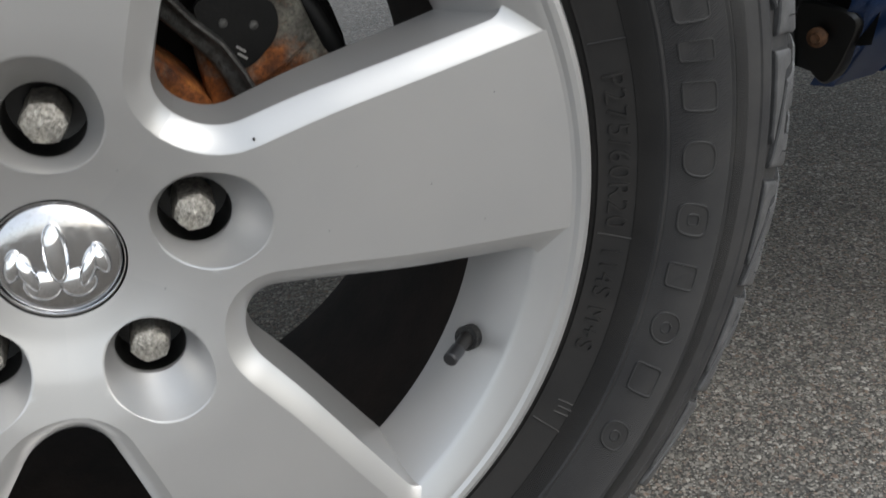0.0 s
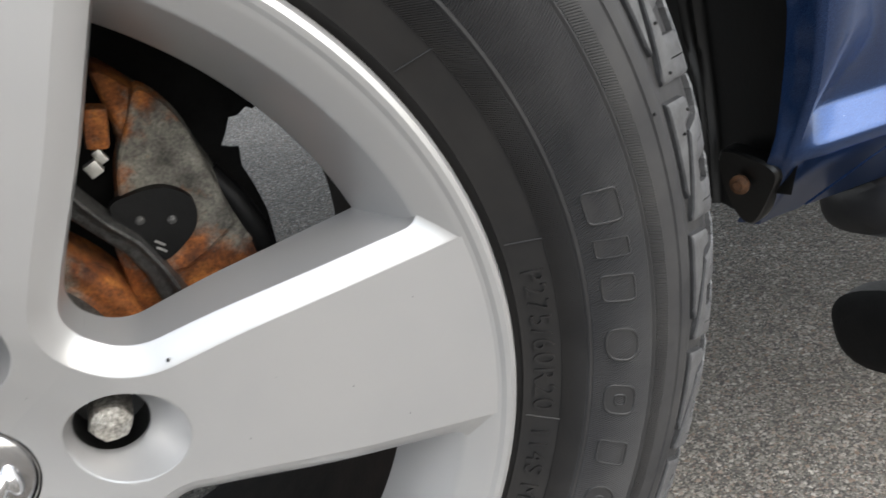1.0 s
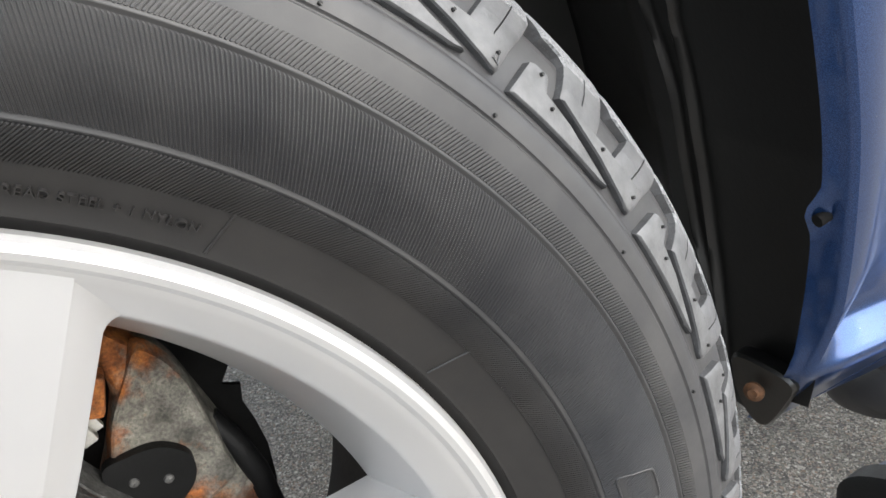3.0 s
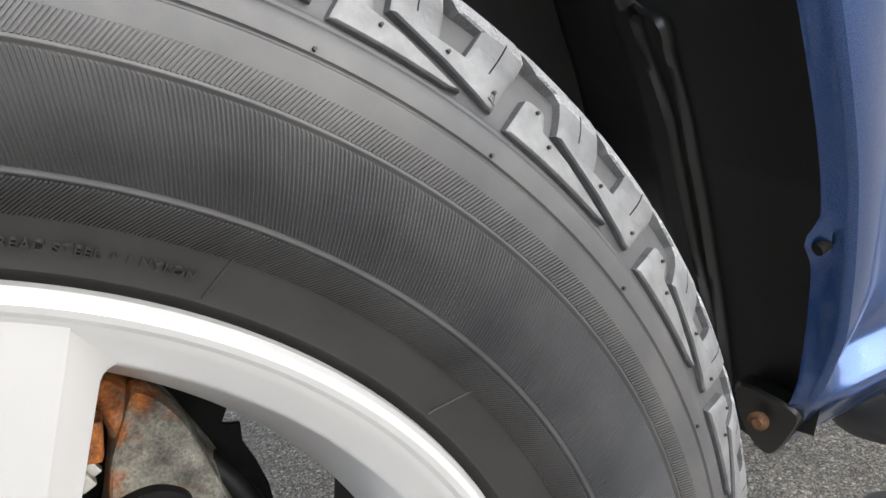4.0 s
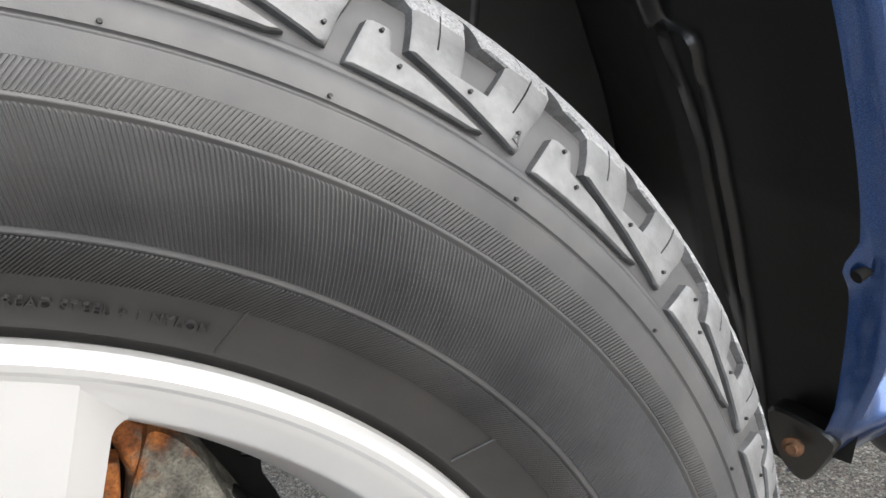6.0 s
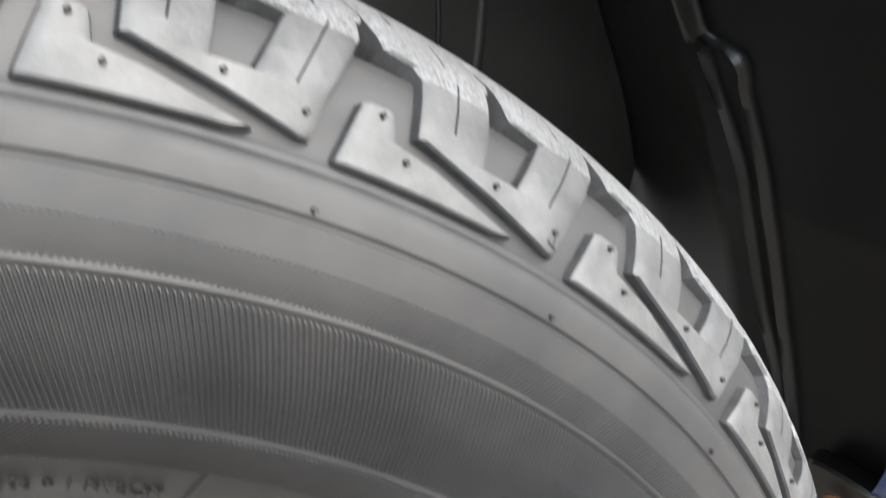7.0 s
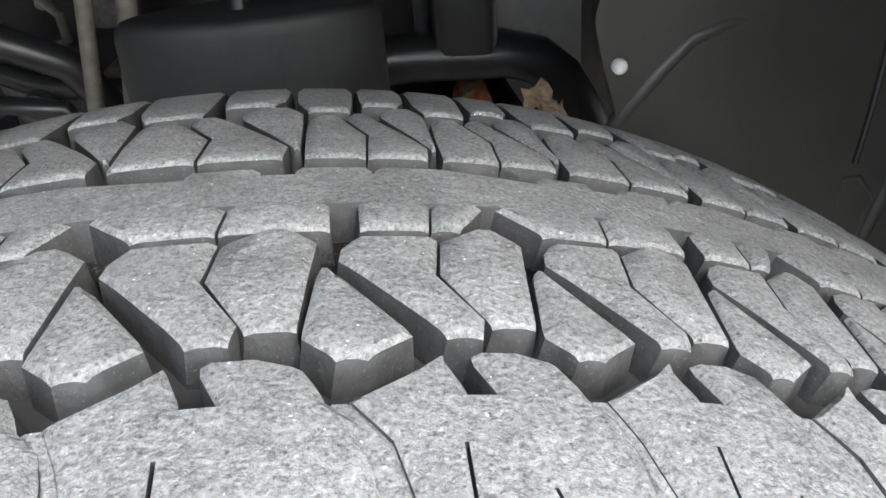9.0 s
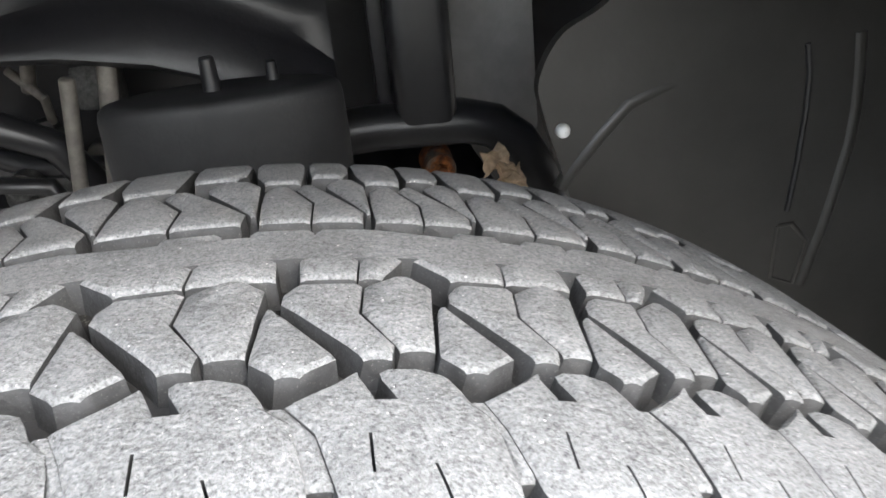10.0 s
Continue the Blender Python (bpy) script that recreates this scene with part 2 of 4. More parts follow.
def part(name, bm, material, parent, label="", smooth=40, m=None):
    """Links a bmesh (or mesh) as one mesh object under a thing or a part, in the axle's coordinates."""
    me = bm if isinstance(bm, bpy.types.Mesh) else finish(bm, name, material, smooth)
    ob = new(name, me)
    ob.parent = parent
    top = parent
    while top.parent:
        top = top.parent
    base = Matrix.Translation(Vector((0, 0, ZC)) - top.location) if parent == top else Matrix.Identity(4)
    ob.matrix_local = base @ (m or Matrix.Identity(4))
    return tagged(ob, label)


def polar(r, deg, y):
    a = radians(deg)
    return Vector((r * math.cos(a), y, r * math.sin(a)))


def lathe(bm, prof, n=180, a0=0.0, a1=360.0, closed=False, mat=0):
    """Turn (r, y) points about the axle."""
    full = abs(a1 - a0 - 360) < 1e-6
    cols = n if full else n + 1
    rings = [[bm.verts.new(polar(r, a0 + (a1 - a0) * k / n, y)) for k in range(cols)] for r, y in prof]
    pairs = list(zip(rings, rings[1:])) + ([(rings[-1], rings[0])] if closed else [])
    for p, q in pairs:
        for k in range(n):
            j = (k + 1) % cols
            f = bm.faces.new((p[k], p[j], q[j], q[k]))
            f.material_index = mat
    return rings


def loft(bm, loops, cap=True, closed=True):
    """Bridge point loops of equal length."""
    rows = [[bm.verts.new(p) for p in lp] for lp in loops]
    n = len(rows[0])
    for p, q in zip(rows, rows[1:]):
        for k in range(n if closed else n - 1):
            j = (k + 1) % n
            bm.faces.new((p[k], p[j], q[j], q[k]))
    if cap:
        bm.faces.new(rows[0])
        bm.faces.new(rows[-1])
    return rows


def box(bm, c, s, bevel=0.0, rot=None, seg=2):
    m = Matrix.LocRotScale(Vector(c), rot, Vector(s))
    g = bmesh.ops.create_cube(bm, size=1.0, matrix=m)["verts"]
    if bevel:
        e = list({x for v in g for x in v.link_edges})
        bmesh.ops.bevel(bm, geom=e, offset=bevel, segments=seg, profile=0.6, affect="EDGES")


def rod(bm, a, b, r0, r1=None, n=20, bevel=0.0):
    a, b = Vector(a), Vector(b)
    z = (b - a).normalized()
    u = z.orthogonal().normalized()
    v = z.cross(u)
    r1 = r0 if r1 is None else r1
    st = [(a, r0), (b, r1)] if not bevel else [(a, r0 - bevel), (a + z * bevel, r0), (b - z * bevel, r1), (b, r1 - bevel)]
    loft(bm, [[p + (u * math.cos(t) + v * math.sin(t)) * r for t in (2 * math.pi * k / n for k in range(n))] for p, r in st])


def tube(bm, pts, r, n=12):
    """A round bar along a line of points."""
    pts = [Vector(p) for p in pts]
    rr = r if isinstance(r, (list, tuple)) else [r] * len(pts)
    loops = []
    u = None
    for k, p in enumerate(pts):
        d = (pts[min(k + 1, len(pts) - 1)] - pts[max(k - 1, 0)]).normalized()
        u = (d.orthogonal() if u is None else u - d * u.dot(d)).normalized()
        v = d.cross(u)
        loops.append([p + (u * math.cos(t) + v * math.sin(t)) * rr[k] for t in (2 * math.pi * j / n for j in range(n))])
    loft(bm, loops)


def plate(bm, outline, y0, y1, bulge=None):
    """A plate with an (x, z) outline between two depths."""
    o = [Vector((x, 0, z)) for x, z in outline]
    loft(bm, [[Vector((p.x, y1, p.z)) for p in o], [Vector((p.x, y0, p.z)) for p in o]])


def smooth_loop(pts, n=6):
    """Closed Catmull-Rom line through points."""
    out, L = [], len(pts)
    for i in range(L):
        p = [Vector(pts[(i + k - 1) % L]) for k in range(4)]
        for j in range(n):
            t = j / n
            out.append(tuple(0.5 * ((2 * p[1]) + (p[2] - p[0]) * t + (2 * p[0] - 5 * p[1] + 4 * p[2] - p[3]) * t * t + (3 * p[1] - p[0] - 3 * p[2] + p[3]) * t ** 3)))
    return out


# ---- ground ----
bm = bmesh.new()
side = [-600, -60, -12, -4] + [-2 + k * 0.25 for k in range(17)] + [4, 12, 60, 600]
gv = [[bm.verts.new((x, y, 0)) for x in side] for y in side]
for a, b in zip(gv, gv[1:]):
    for k in range(len(side) - 1):
        bm.faces.new((a[k], a[k + 1], b[k + 1], b[k]))
ground = new("ground", finish(bm, "ground", ASPHALT, 0))
tagged(ground, "grey weathered asphalt with exposed small stones", "ground", kind="structure")

# ---- wheel ----
wheel = thing("truck_wheel", "silver five-spoke alloy truck wheel with a black all-season tyre on asphalt", "wheel", (0, 0, ZC))

# Window between two spokes, in its own frame: rounded at the hub end, straight sides.
SIDES = {1: (0.1264, 0.0399, 0.583), -1: (0.1174, 0.0309, 0.523)}   # the two sides differ a little


def window_side(d, r_out, s):
    """Points (r, angle off the window's axis) from the hub end to the rim, moved inwards by d."""
    WC, WR, SL = SIDES[s]
    rad = WR - d
    t_end = math.pi / 2 - math.atan(SL)
    pts = [(WC - rad * math.cos(t_end * k / 14), rad * math.sin(t_end * k / 14)) for k in range(15)]
    x0, y0 = pts[-1]
    x = x0
    lo, hi = 0.0, 0.4
    for _ in range(40):
        mid = (lo + hi) / 2
        if math.hypot(x0 + mid, y0 + SL * mid) < r_out:
            lo = mid
        else:
            hi = mid
    full, none = (0.112, 0.180) if s < 0 else (0.095, 0.150)
    pts += [(x0 + lo * k, y0 + SL * lo * k) for k in [j / 36 for j in range(1, 33)] + [0.935, 0.955, 0.97, 0.982, 0.992, 0.997, 1.0]]
    swell = []
    for k, (a, b) in enumerate(pts):
        (a0, b0), (a1, b1) = pts[max(k - 1, 0)], pts[min(k + 1, len(pts) - 1)]
        q = min(1.0, max(0.0, (none - a) / (none - full)))
        e = 0.0027 * q * q * (3 - 2 * q)
        g = math.hypot(a1 - a0, b1 - b0) or 1.0
        swell.append((a - e * (b1 - b0) / g, b + e * (a1 - a0) / g) if k else (a - e, 0.0))
    pts = swell
    out = []
    R = max(1e-5, 0.85 * d)
    for a, b in pts:
        r = math.hypot(a, b)
        q = min(1.0, max(0.0, (r - (r_out - R)) / R))
        out.append((r, math.degrees(math.atan2(b, a) - R * (1 - math.sqrt(1 - q * q)) / r)))
    return out


SIDE_A = {s: window_side(0.0, 0.2625, s) for s in (1, -1)}
SA_R = {s: [p[0] for p in SIDE_A[s]] for s in (1, -1)}
SA_G = {s: [p[1] for p in SIDE_A[s]] for s in (1, -1)}


def face_y(r):
    return float(np.interp(r, [0.030, 0.045, 0.065, 0.09, 0.115, 0.16, 0.2, 0.2625], [0.011, 0.007, 0.000, -0.007, -0.012, -0.0175, -0.0215, -0.0265]))


def half_angle(r, s=1):
    return 36.0 if r <= SA_R[s][0] else 36.0 - float(np.interp(r, SA_R[s], SA_G[s]))


def spoke_mesh():
    """One fifth of the wheel's face: hub sector, lug pocket, spoke, chamfers and side walls."""
    bm = bmesh.new()
    rs = [0.0325, 0.036, 0.040, 0.044, 0.048] + [0.048 + (0.116 - 0.048) * k / 22 for k in range(1, 23)] + [0.116 + (0.2625 - 0.116) * k / 16 for k in range(1, 17)]
    rs = sorted(set([round(r, 5) for r in rs] + [round(SA_R[1][0], 5)]))
    us = [-1 + k / 16 for k in range(33)]
    grid = [[bm.verts.new(polar(r, u * half_angle(r, 1 if u > 0 else -1), face_y(r))) for u in us] for r in rs]
    i0 = next(i for i, r in enumerate(rs) if r >= 0.0435)
    i1 = next(i for i, r in enumerate(rs) if r >= 0.1125)
    j0, j1 = 4, 28
    for i in range(len(rs) - 1):
        for j in range(32):
            if i0 <= i < i1 and j0 <= j < j1:
                continue
            bm.faces.new((grid[i][j], grid[i][j + 1], grid[i + 1][j + 1], grid[i + 1][j]))
    ring = [grid[i0][j] for j in range(j0, j1)] + [grid[i][j1] for i in range(i0, i1)] + [grid[i1][j] for j in range(j1, j0, -1)] + [grid[i][j0] for i in range(i1, i0, -1)]
    cx = 0.0762
    angs = [math.atan2(v.co.z, v.co.x - cx) for v in ring]

    def pocket(a, k):
        # k: 0 mouth edge ... 1 bore
        ex, ez = 0.0288, 0.0264
        p = Vector((cx + ex * math.cos(a), 0, ez * math.sin(a)))
        q = Vector((0.0695 + 0.0186 * math.cos(a), 0, 0.0186 * math.sin(a)))
        return p.lerp(q, k)

    def ring_at(fn):
        return [bm.verts.new(fn(a, v)) for a, v in zip(angs, ring)]

    def surf(a, v, f, drop, scale=1.0):
        p = pocket(a, 0)
        p = Vector((cx + (p.x - cx) * scale, 0, p.z * scale))
        w = Vector((v.co.x, 0, v.co.z)).lerp(p, f)
        w.y = face_y(math.hypot(w.x, w.z)) + drop
        return w

    def slope(a, k, y):
        p = pocket(a, k)
        p.y = (1 - k) * (face_y(math.hypot(p.x, p.z)) + 0.002) + k * y
        return p

    rings = [ring]
    for f in (0.5, 0.85):
        rings.append(ring_at(lambda a, v: surf(a, v, f, 0)))
    rings.append(ring_at(lambda a, v: surf(a, v, 1.0, 0.0, 1.05)))
    rings.append(ring_at(lambda a, v: surf(a, v, 1.0, 0.0004, 1.015)))
    rings.append(ring_at(lambda a, v: surf(a, v, 1.0, 0.002, 0.99)))
    for k in (0.35, 0.7, 0.93, 1.0):
        rings.append(ring_at(lambda a, v: slope(a, k, 0.016)))

    def bore(a, y, r=0.0186):
        return Vector((0.0695 + r * math.cos(a), y, r * math.sin(a)))

    rings.append(ring_at(lambda a, v: bore(a, 0.019)))
    rings.append(ring_at(lambda a, v: bore(a, 0.042)))
    rings.append(ring_at(lambda a, v: bore(a, 0.044, 0.002)))
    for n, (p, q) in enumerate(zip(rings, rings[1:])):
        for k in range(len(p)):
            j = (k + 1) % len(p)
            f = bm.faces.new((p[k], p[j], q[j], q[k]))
            # bore wall and floor coloured black for the shade deep in the pocket
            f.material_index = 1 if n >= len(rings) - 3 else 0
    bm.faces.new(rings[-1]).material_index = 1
    # edges: a small round, the chamfer, the wall, on both sides
    for s in (-1, 1):
        rows = []
        for d, dy, ro in ((-0.0010, 0.0004, 0.2625), (0.0006, 0.0006, 0.262), (0.0114, 0.0084, 0.2505), (0.0120, 0.0092, 0.250), (0.0125, 0.016, 0.2495), (0.0145, 0.050, 0.244)):
            row = []
            for r, g in window_side(d, ro, s):
                rr = SA_R[s][len(row)]
                row.append(bm.verts.new(polar(r, s * (36.0 - g), (face_y(rr) + dy) if dy < 0.04 else 0.026)))
            rows.append(row)
        for p, q in zip(rows, rows[1:]):
            for k in range(len(p) - 1):
                bm.faces.new((p[k], p[k + 1], q[k + 1], q[k]))
    # back of the spoke
    back = [[bm.verts.new(polar(r, u * max(2.0, half_angle(r) + 4.0 - 28 * (r - 0.09)), 0.030)) for u in (-1, -0.5, 0, 0.5, 1)] for r in (0.09, 0.13, 0.18, 0.24)]
    for p, q in zip(back, back[1:]):
        for k in range(4):
            bm.faces.new((p[k], p[k + 1], q[k + 1], q[k]))
    bmesh.ops.remove_doubles(bm, verts=bm.verts, dist=0.00012)
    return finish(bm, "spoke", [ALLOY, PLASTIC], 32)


spoke = spoke_mesh()
for k in range(5):
    part("spoke", spoke, ALLOY, wheel, m=pose(0, 0, 0, 0, -(AL + 72 * k), 0))

bm = bmesh.new()
lathe(bm, [(0.227, 0.026), (0.2282, 0.022), (0.2465, -0.0145), (0.2478, -0.0168), (0.2495, -0.0182), (0.2600, -0.0255), (0.2618, -0.0264), (0.2640, -0.0272), (0.2662, -0.0292), (0.2690, -0.0300), (0.2718, -0.0290),
           (0.2736, -0.0262), (0.2740, -0.0225), (0.2725, -0.018), (0.262, -0.012)], 240)
part("rim", bm, ALLOY, wheel, "bright silver rim flange with a thin polished edge", 22)
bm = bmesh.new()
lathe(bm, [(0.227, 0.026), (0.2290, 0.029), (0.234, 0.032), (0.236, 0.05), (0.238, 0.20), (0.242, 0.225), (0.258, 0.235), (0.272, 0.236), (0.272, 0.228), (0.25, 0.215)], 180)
part("barrel", bm, BARREL, wheel, "brake-dusted inside of the rim barrel, darkened in colour for shade")
bm = bmesh.new()
lathe(bm, [(0.0005, 0.046), (0.072, 0.046), (0.078, 0.050), (0.084, 0.075), (0.0005, 0.075)], 90)
part("hub", bm, CAST, wheel)

# centre cap
bm = bmesh.new()
lathe(bm, [(0.0318, 0.020), (0.0318, 0.0118), (0.0314, 0.0108), (0.0309, 0.0108), (0.0305, 0.0122)], 96)
part("cap_ring", bm, CHROME, wheel, "thin chrome ring round the cap")
bm = bmesh.new()
lathe(bm, [(0.0304, 0.0135), (0.0299, 0.0122), (0.0285, 0.0110), (0.025, 0.0094), (0.020, 0.0080), (0.012, 0.0067), (0.0004, 0.0062)], 96)
cap = part("centre_cap", bm, CAPFACE, wheel, "domed chrome centre cap with fine dust")

# small stone chips in the paint
for r, deg, size in ((0.1146, 24.2, 0.0007), (0.186, 2.1, 0.00035), (0.228, 12.4, 0.0003), (0.131, -3.6, 0.0003), (0.213, -5.2, 0.00035), (0.152, 9.0, 0.00025), (0.052, -31.0, 0.0004), (0.058, 46.0, 0.0003)):
    bm = bmesh.new()
    y = face_y(r) + (0.0006 if size > 0.0005 else 0.0)
    rod(bm, polar(r, deg, y + 0.0015), polar(r, deg, y - 0.00015), size, size * 0.85, 9)
    part("stone_chip", bm, PLASTIC, wheel, "tiny dark stone chip")

# nuts, valve
nut_bm = bmesh.new()
prof = [(0.0112, 0.040), (0.0112, 0.0155), (0.0104, 0.0138), (0.0072, 0.0122), (0.0002, 0.0112)]
rows = []
for r, y in prof:
    rows.append([nut_bm.verts.new(Vector((r * (1.0 if (k % 2 == 0 or r < 0.008) else 0.93) * math.cos(k * math.pi / 6), y, r * (1.0 if (k % 2 == 0 or r < 0.008) else 0.93) * math.sin(k * math.pi / 6)))) for k in range(12)])
for p, q in zip(rows, rows[1:]):
    for k in range(12):
        nut_bm.faces.new((p[k], p[(k + 1) % 12], q[(k + 1) % 12], q[k]))
nut_mesh = finish(nut_bm, "lug_nut", NUT, 28)
for k in range(5):
    a = AL + 72 * k
    c = polar(0.0690, a, 0)
    part("lug_nut", nut_mesh, NUT, wheel, m=Matrix.Translation(c) @ pose(0, 0, 0, 0, -(a * 0.4 + 17 * k), 0))

hole = polar(0.2300, -28.6, 0.003)
axis = (polar(-1.0, -28.6, 0) * 0.80 + Vector((0, -0.60, 0))).normalized()
# solid plug, coloured dark for the shade inside the hole
bm = bmesh.new()
rod(bm, hole - axis * 0.010, hole + axis * 0.0006, 0.0078, 0.0078, 24)
part("valve_hole", bm, GROOVE, wheel, "dark round plug for the shaded valve hole")
lean = (axis + Vector((-0.25, -0.45, -0.25))).normalized()
bm = bmesh.new()
tube(bm, [hole - axis * 0.004, hole + lean * 0.003, hole + lean * 0.010, hole + lean * 0.014], [0.0052, 0.0046, 0.0040, 0.0036], 16)
valve = part("valve_stem", bm, RUBBER, wheel, "black rubber valve stem with a cap")
bm = bmesh.new()
a, b = hole + lean * 0.013, hole + lean * 0.026
rod(bm, a, b, 0.0046, 0.0044, 14, 0.0008)
part("valve_cap", bm, SATIN, valve)

# plain chrome badge on the cap
def lobe(bm, x, z, sx, sz, turn, h=0.0045):
    rot = Matrix.Rotation(radians(turn), 4, "Y")
    g = bmesh.ops.create_uvsphere(bm, u_segments=28, v_segments=14, radius=1.0)["verts"]
    for v in g:
        v.co = Vector((x, 0.0062 + 5.0 * (x * x + z * z), z)) + rot.to_3x3() @ Vector((v.co.x * sx, v.co.y * h, v.co.z * sz))


badge = [(0, 0.0060, 0.0062, 0.0160, 0), (-0.0082, -0.0110, 0.0090, 0.0082, 20), (0.0082, -0.0110, 0.0090, 0.0082, -20), (-0.0200, 0.0005, 0.0044, 0.0090, 14), (0.0200, 0.0005, 0.0044, 0.0090, -14),
         (-0.0135, -0.0035, 0.0042, 0.0115, -22), (0.0135, -0.0035, 0.0042, 0.0115, 22)]
for x, z, sx, sz, tn in badge:
    bm = bmesh.new()
    lobe(bm, x, z, sx, sz, tn, 0.0040 if sx > 0.008 else 0.0062)
    part("badge", bm, CHROME, cap, "raised polished chrome badge piece", 60, pose(0, 0, 0, 0, 9, 0))

# ---- tyre ----
# outer line of the tyre from the outer bead over the crown to the inner bead: w runs along it, and equals y on the crown
TOP = [(0.2660, -0.016), (0.2752, -0.0195), (0.2795, -0.0252), (0.2970, -0.0325), (0.3115, -0.0390), (0.3280, -0.0450), (0.3476, -0.0455), (0.3700, -0.0412),
       (0.3840, -0.0355), (0.3940, -0.0305), (0.4055, -0.0215), (0.4142, -0.0085), (0.4185, 0.0140), (0.4196, 0.0400)]
MID = 0.097
TOP = TOP + [(0.4205, 0.060), (0.4212, 0.085), (0.4205, 0.110), (0.4188, 0.140), (0.4165, 0.170), (0.4125, 0.200), (0.4080, 0.215), (0.4000, 0.227), (0.3900, 0.233), (0.3810, 0.2345)] + [(r, 2 * MID - y) for r, y in TOP[7::-1]]
LEN = [0.0] * len(TOP)
for k in range(1, len(TOP)):
    LEN[k] = LEN[k - 1] + math.dist(TOP[k], TOP[k - 1])
W0 = LEN[13] - 0.04
LEN = np.array([v - W0 for v in LEN])
SHRINK = (0.04 + 0.0363) / (0.04 - LEN[9])      # w runs a little slower over the square shoulder
LEN = np.array([0.04 + (v - 0.04) * SHRINK if v > LEN[9] and v < 0.04 else v for v in LEN])
LEN[:10] += -0.0363 - LEN[9]
TR, TY = np.array([p[0] for p in TOP]), np.array([p[1] for p in TOP])
WMIN, WMAX = float(LEN[0]), float(LEN[-1])


def smooth_at(w, arr):
    return float(sum(np.interp(w + d, LEN, arr) for d in (-0.006, -0.003, 0, 0.003, 0.006)) / 5) if WMIN + 0.02 < w < WMAX - 0.02 else float(np.interp(w, LEN, arr))


def skin(w, depth=0.0):
    """(r, y) of the tyre's outer line at w, sunk by depth."""
    r, y = smooth_at(w, TR), smooth_at(w, TY)
    dr, dy = smooth_at(w + 0.002, TR) - smooth_at(w - 0.002, TR), smooth_at(w + 0.002, TY) - smooth_at(w - 0.002, TY)
    k = math.hypot(dr, dy) or 1.0
    return r - depth * dy / k, y + depth * dr / k


def floor_depth(w):
    return float(np.interp(w, [-0.056, -0.050, -0.040, -0.018, -0.012, -0.003, 0.195, 0.212, 0.240, 0.255], [0, 0.0036, 0.0042, 0.0040, 0.0090, 0.0105, 0.0105, 0.0095, 0.003, 0]))


def settle(v):
    """Flatten the tyre where it stands on the ground."""
    if v.z < -ZC + 0.0005:
        v.z = -ZC + 0.0005
    return v


bm = bmesh.new()
ws = set(np.arange(WMIN, WMAX, 0.004).tolist() + [WMAX])
LINES = [(-0.0645, 0.0011, 0.0011), (-0.0845, -0.0010, 0.0013), (-0.1225, -0.0009, 0.0012), (-0.1585, -0.0006, 0.0008), (-0.0530, 0.0006, 0.0012)]
for c, d, h in LINES:
    ws |= {c - 2 * h, c - h, c - h * 0.4, c, c + h * 0.4, c + h, c + 2 * h}
prof = []
for w in sorted(ws):
    d = floor_depth(w)
    for c, dd, h in LINES:
        if abs(w - c) < h:
            d += dd * (1 - (abs(w - c) / h) ** 2)
    prof.append(skin(w, d))
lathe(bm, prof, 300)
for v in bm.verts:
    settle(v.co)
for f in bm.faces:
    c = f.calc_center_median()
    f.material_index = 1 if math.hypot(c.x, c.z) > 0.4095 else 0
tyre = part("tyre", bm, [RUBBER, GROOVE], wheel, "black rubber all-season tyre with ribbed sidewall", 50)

# tread: the pitches differ in length, as on the real tyre
PH = [99.9, 93.8, 87.17, 80.73, 74.9, 69.62, 65.0, 60.0, 54.9, 49.2, 43.25, 36.5, 29.6, 22.8, 15.9]
step = (PH[-1] + 360 - PH[0]) / 48
PH = PH + [PH[-1] - step * k for k in range(1, 48)]
NP = len(PH)
PD = [p - 0.32 * ((PH + [PH[0] - 360])[k] - (PH + [PH[0] - 360])[k + 1]) for k, p in enumerate(PH)]
PD[1], PD[2], PD[3], PD[4] = 91.1, 84.1, 78.97, 73.97


def at(table, i, s):
    """Angle at s pitches after the start of pitch i (negative s: before it)."""
    k = math.floor(s)
    f = s - k
    n = len(table)
    a, b = i + k, i + k + 1
    pa = table[a % n] - 360 * (a // n)
    pb = table[b % n] - 360 * (b // n)
    return pa + (pb - pa) * f


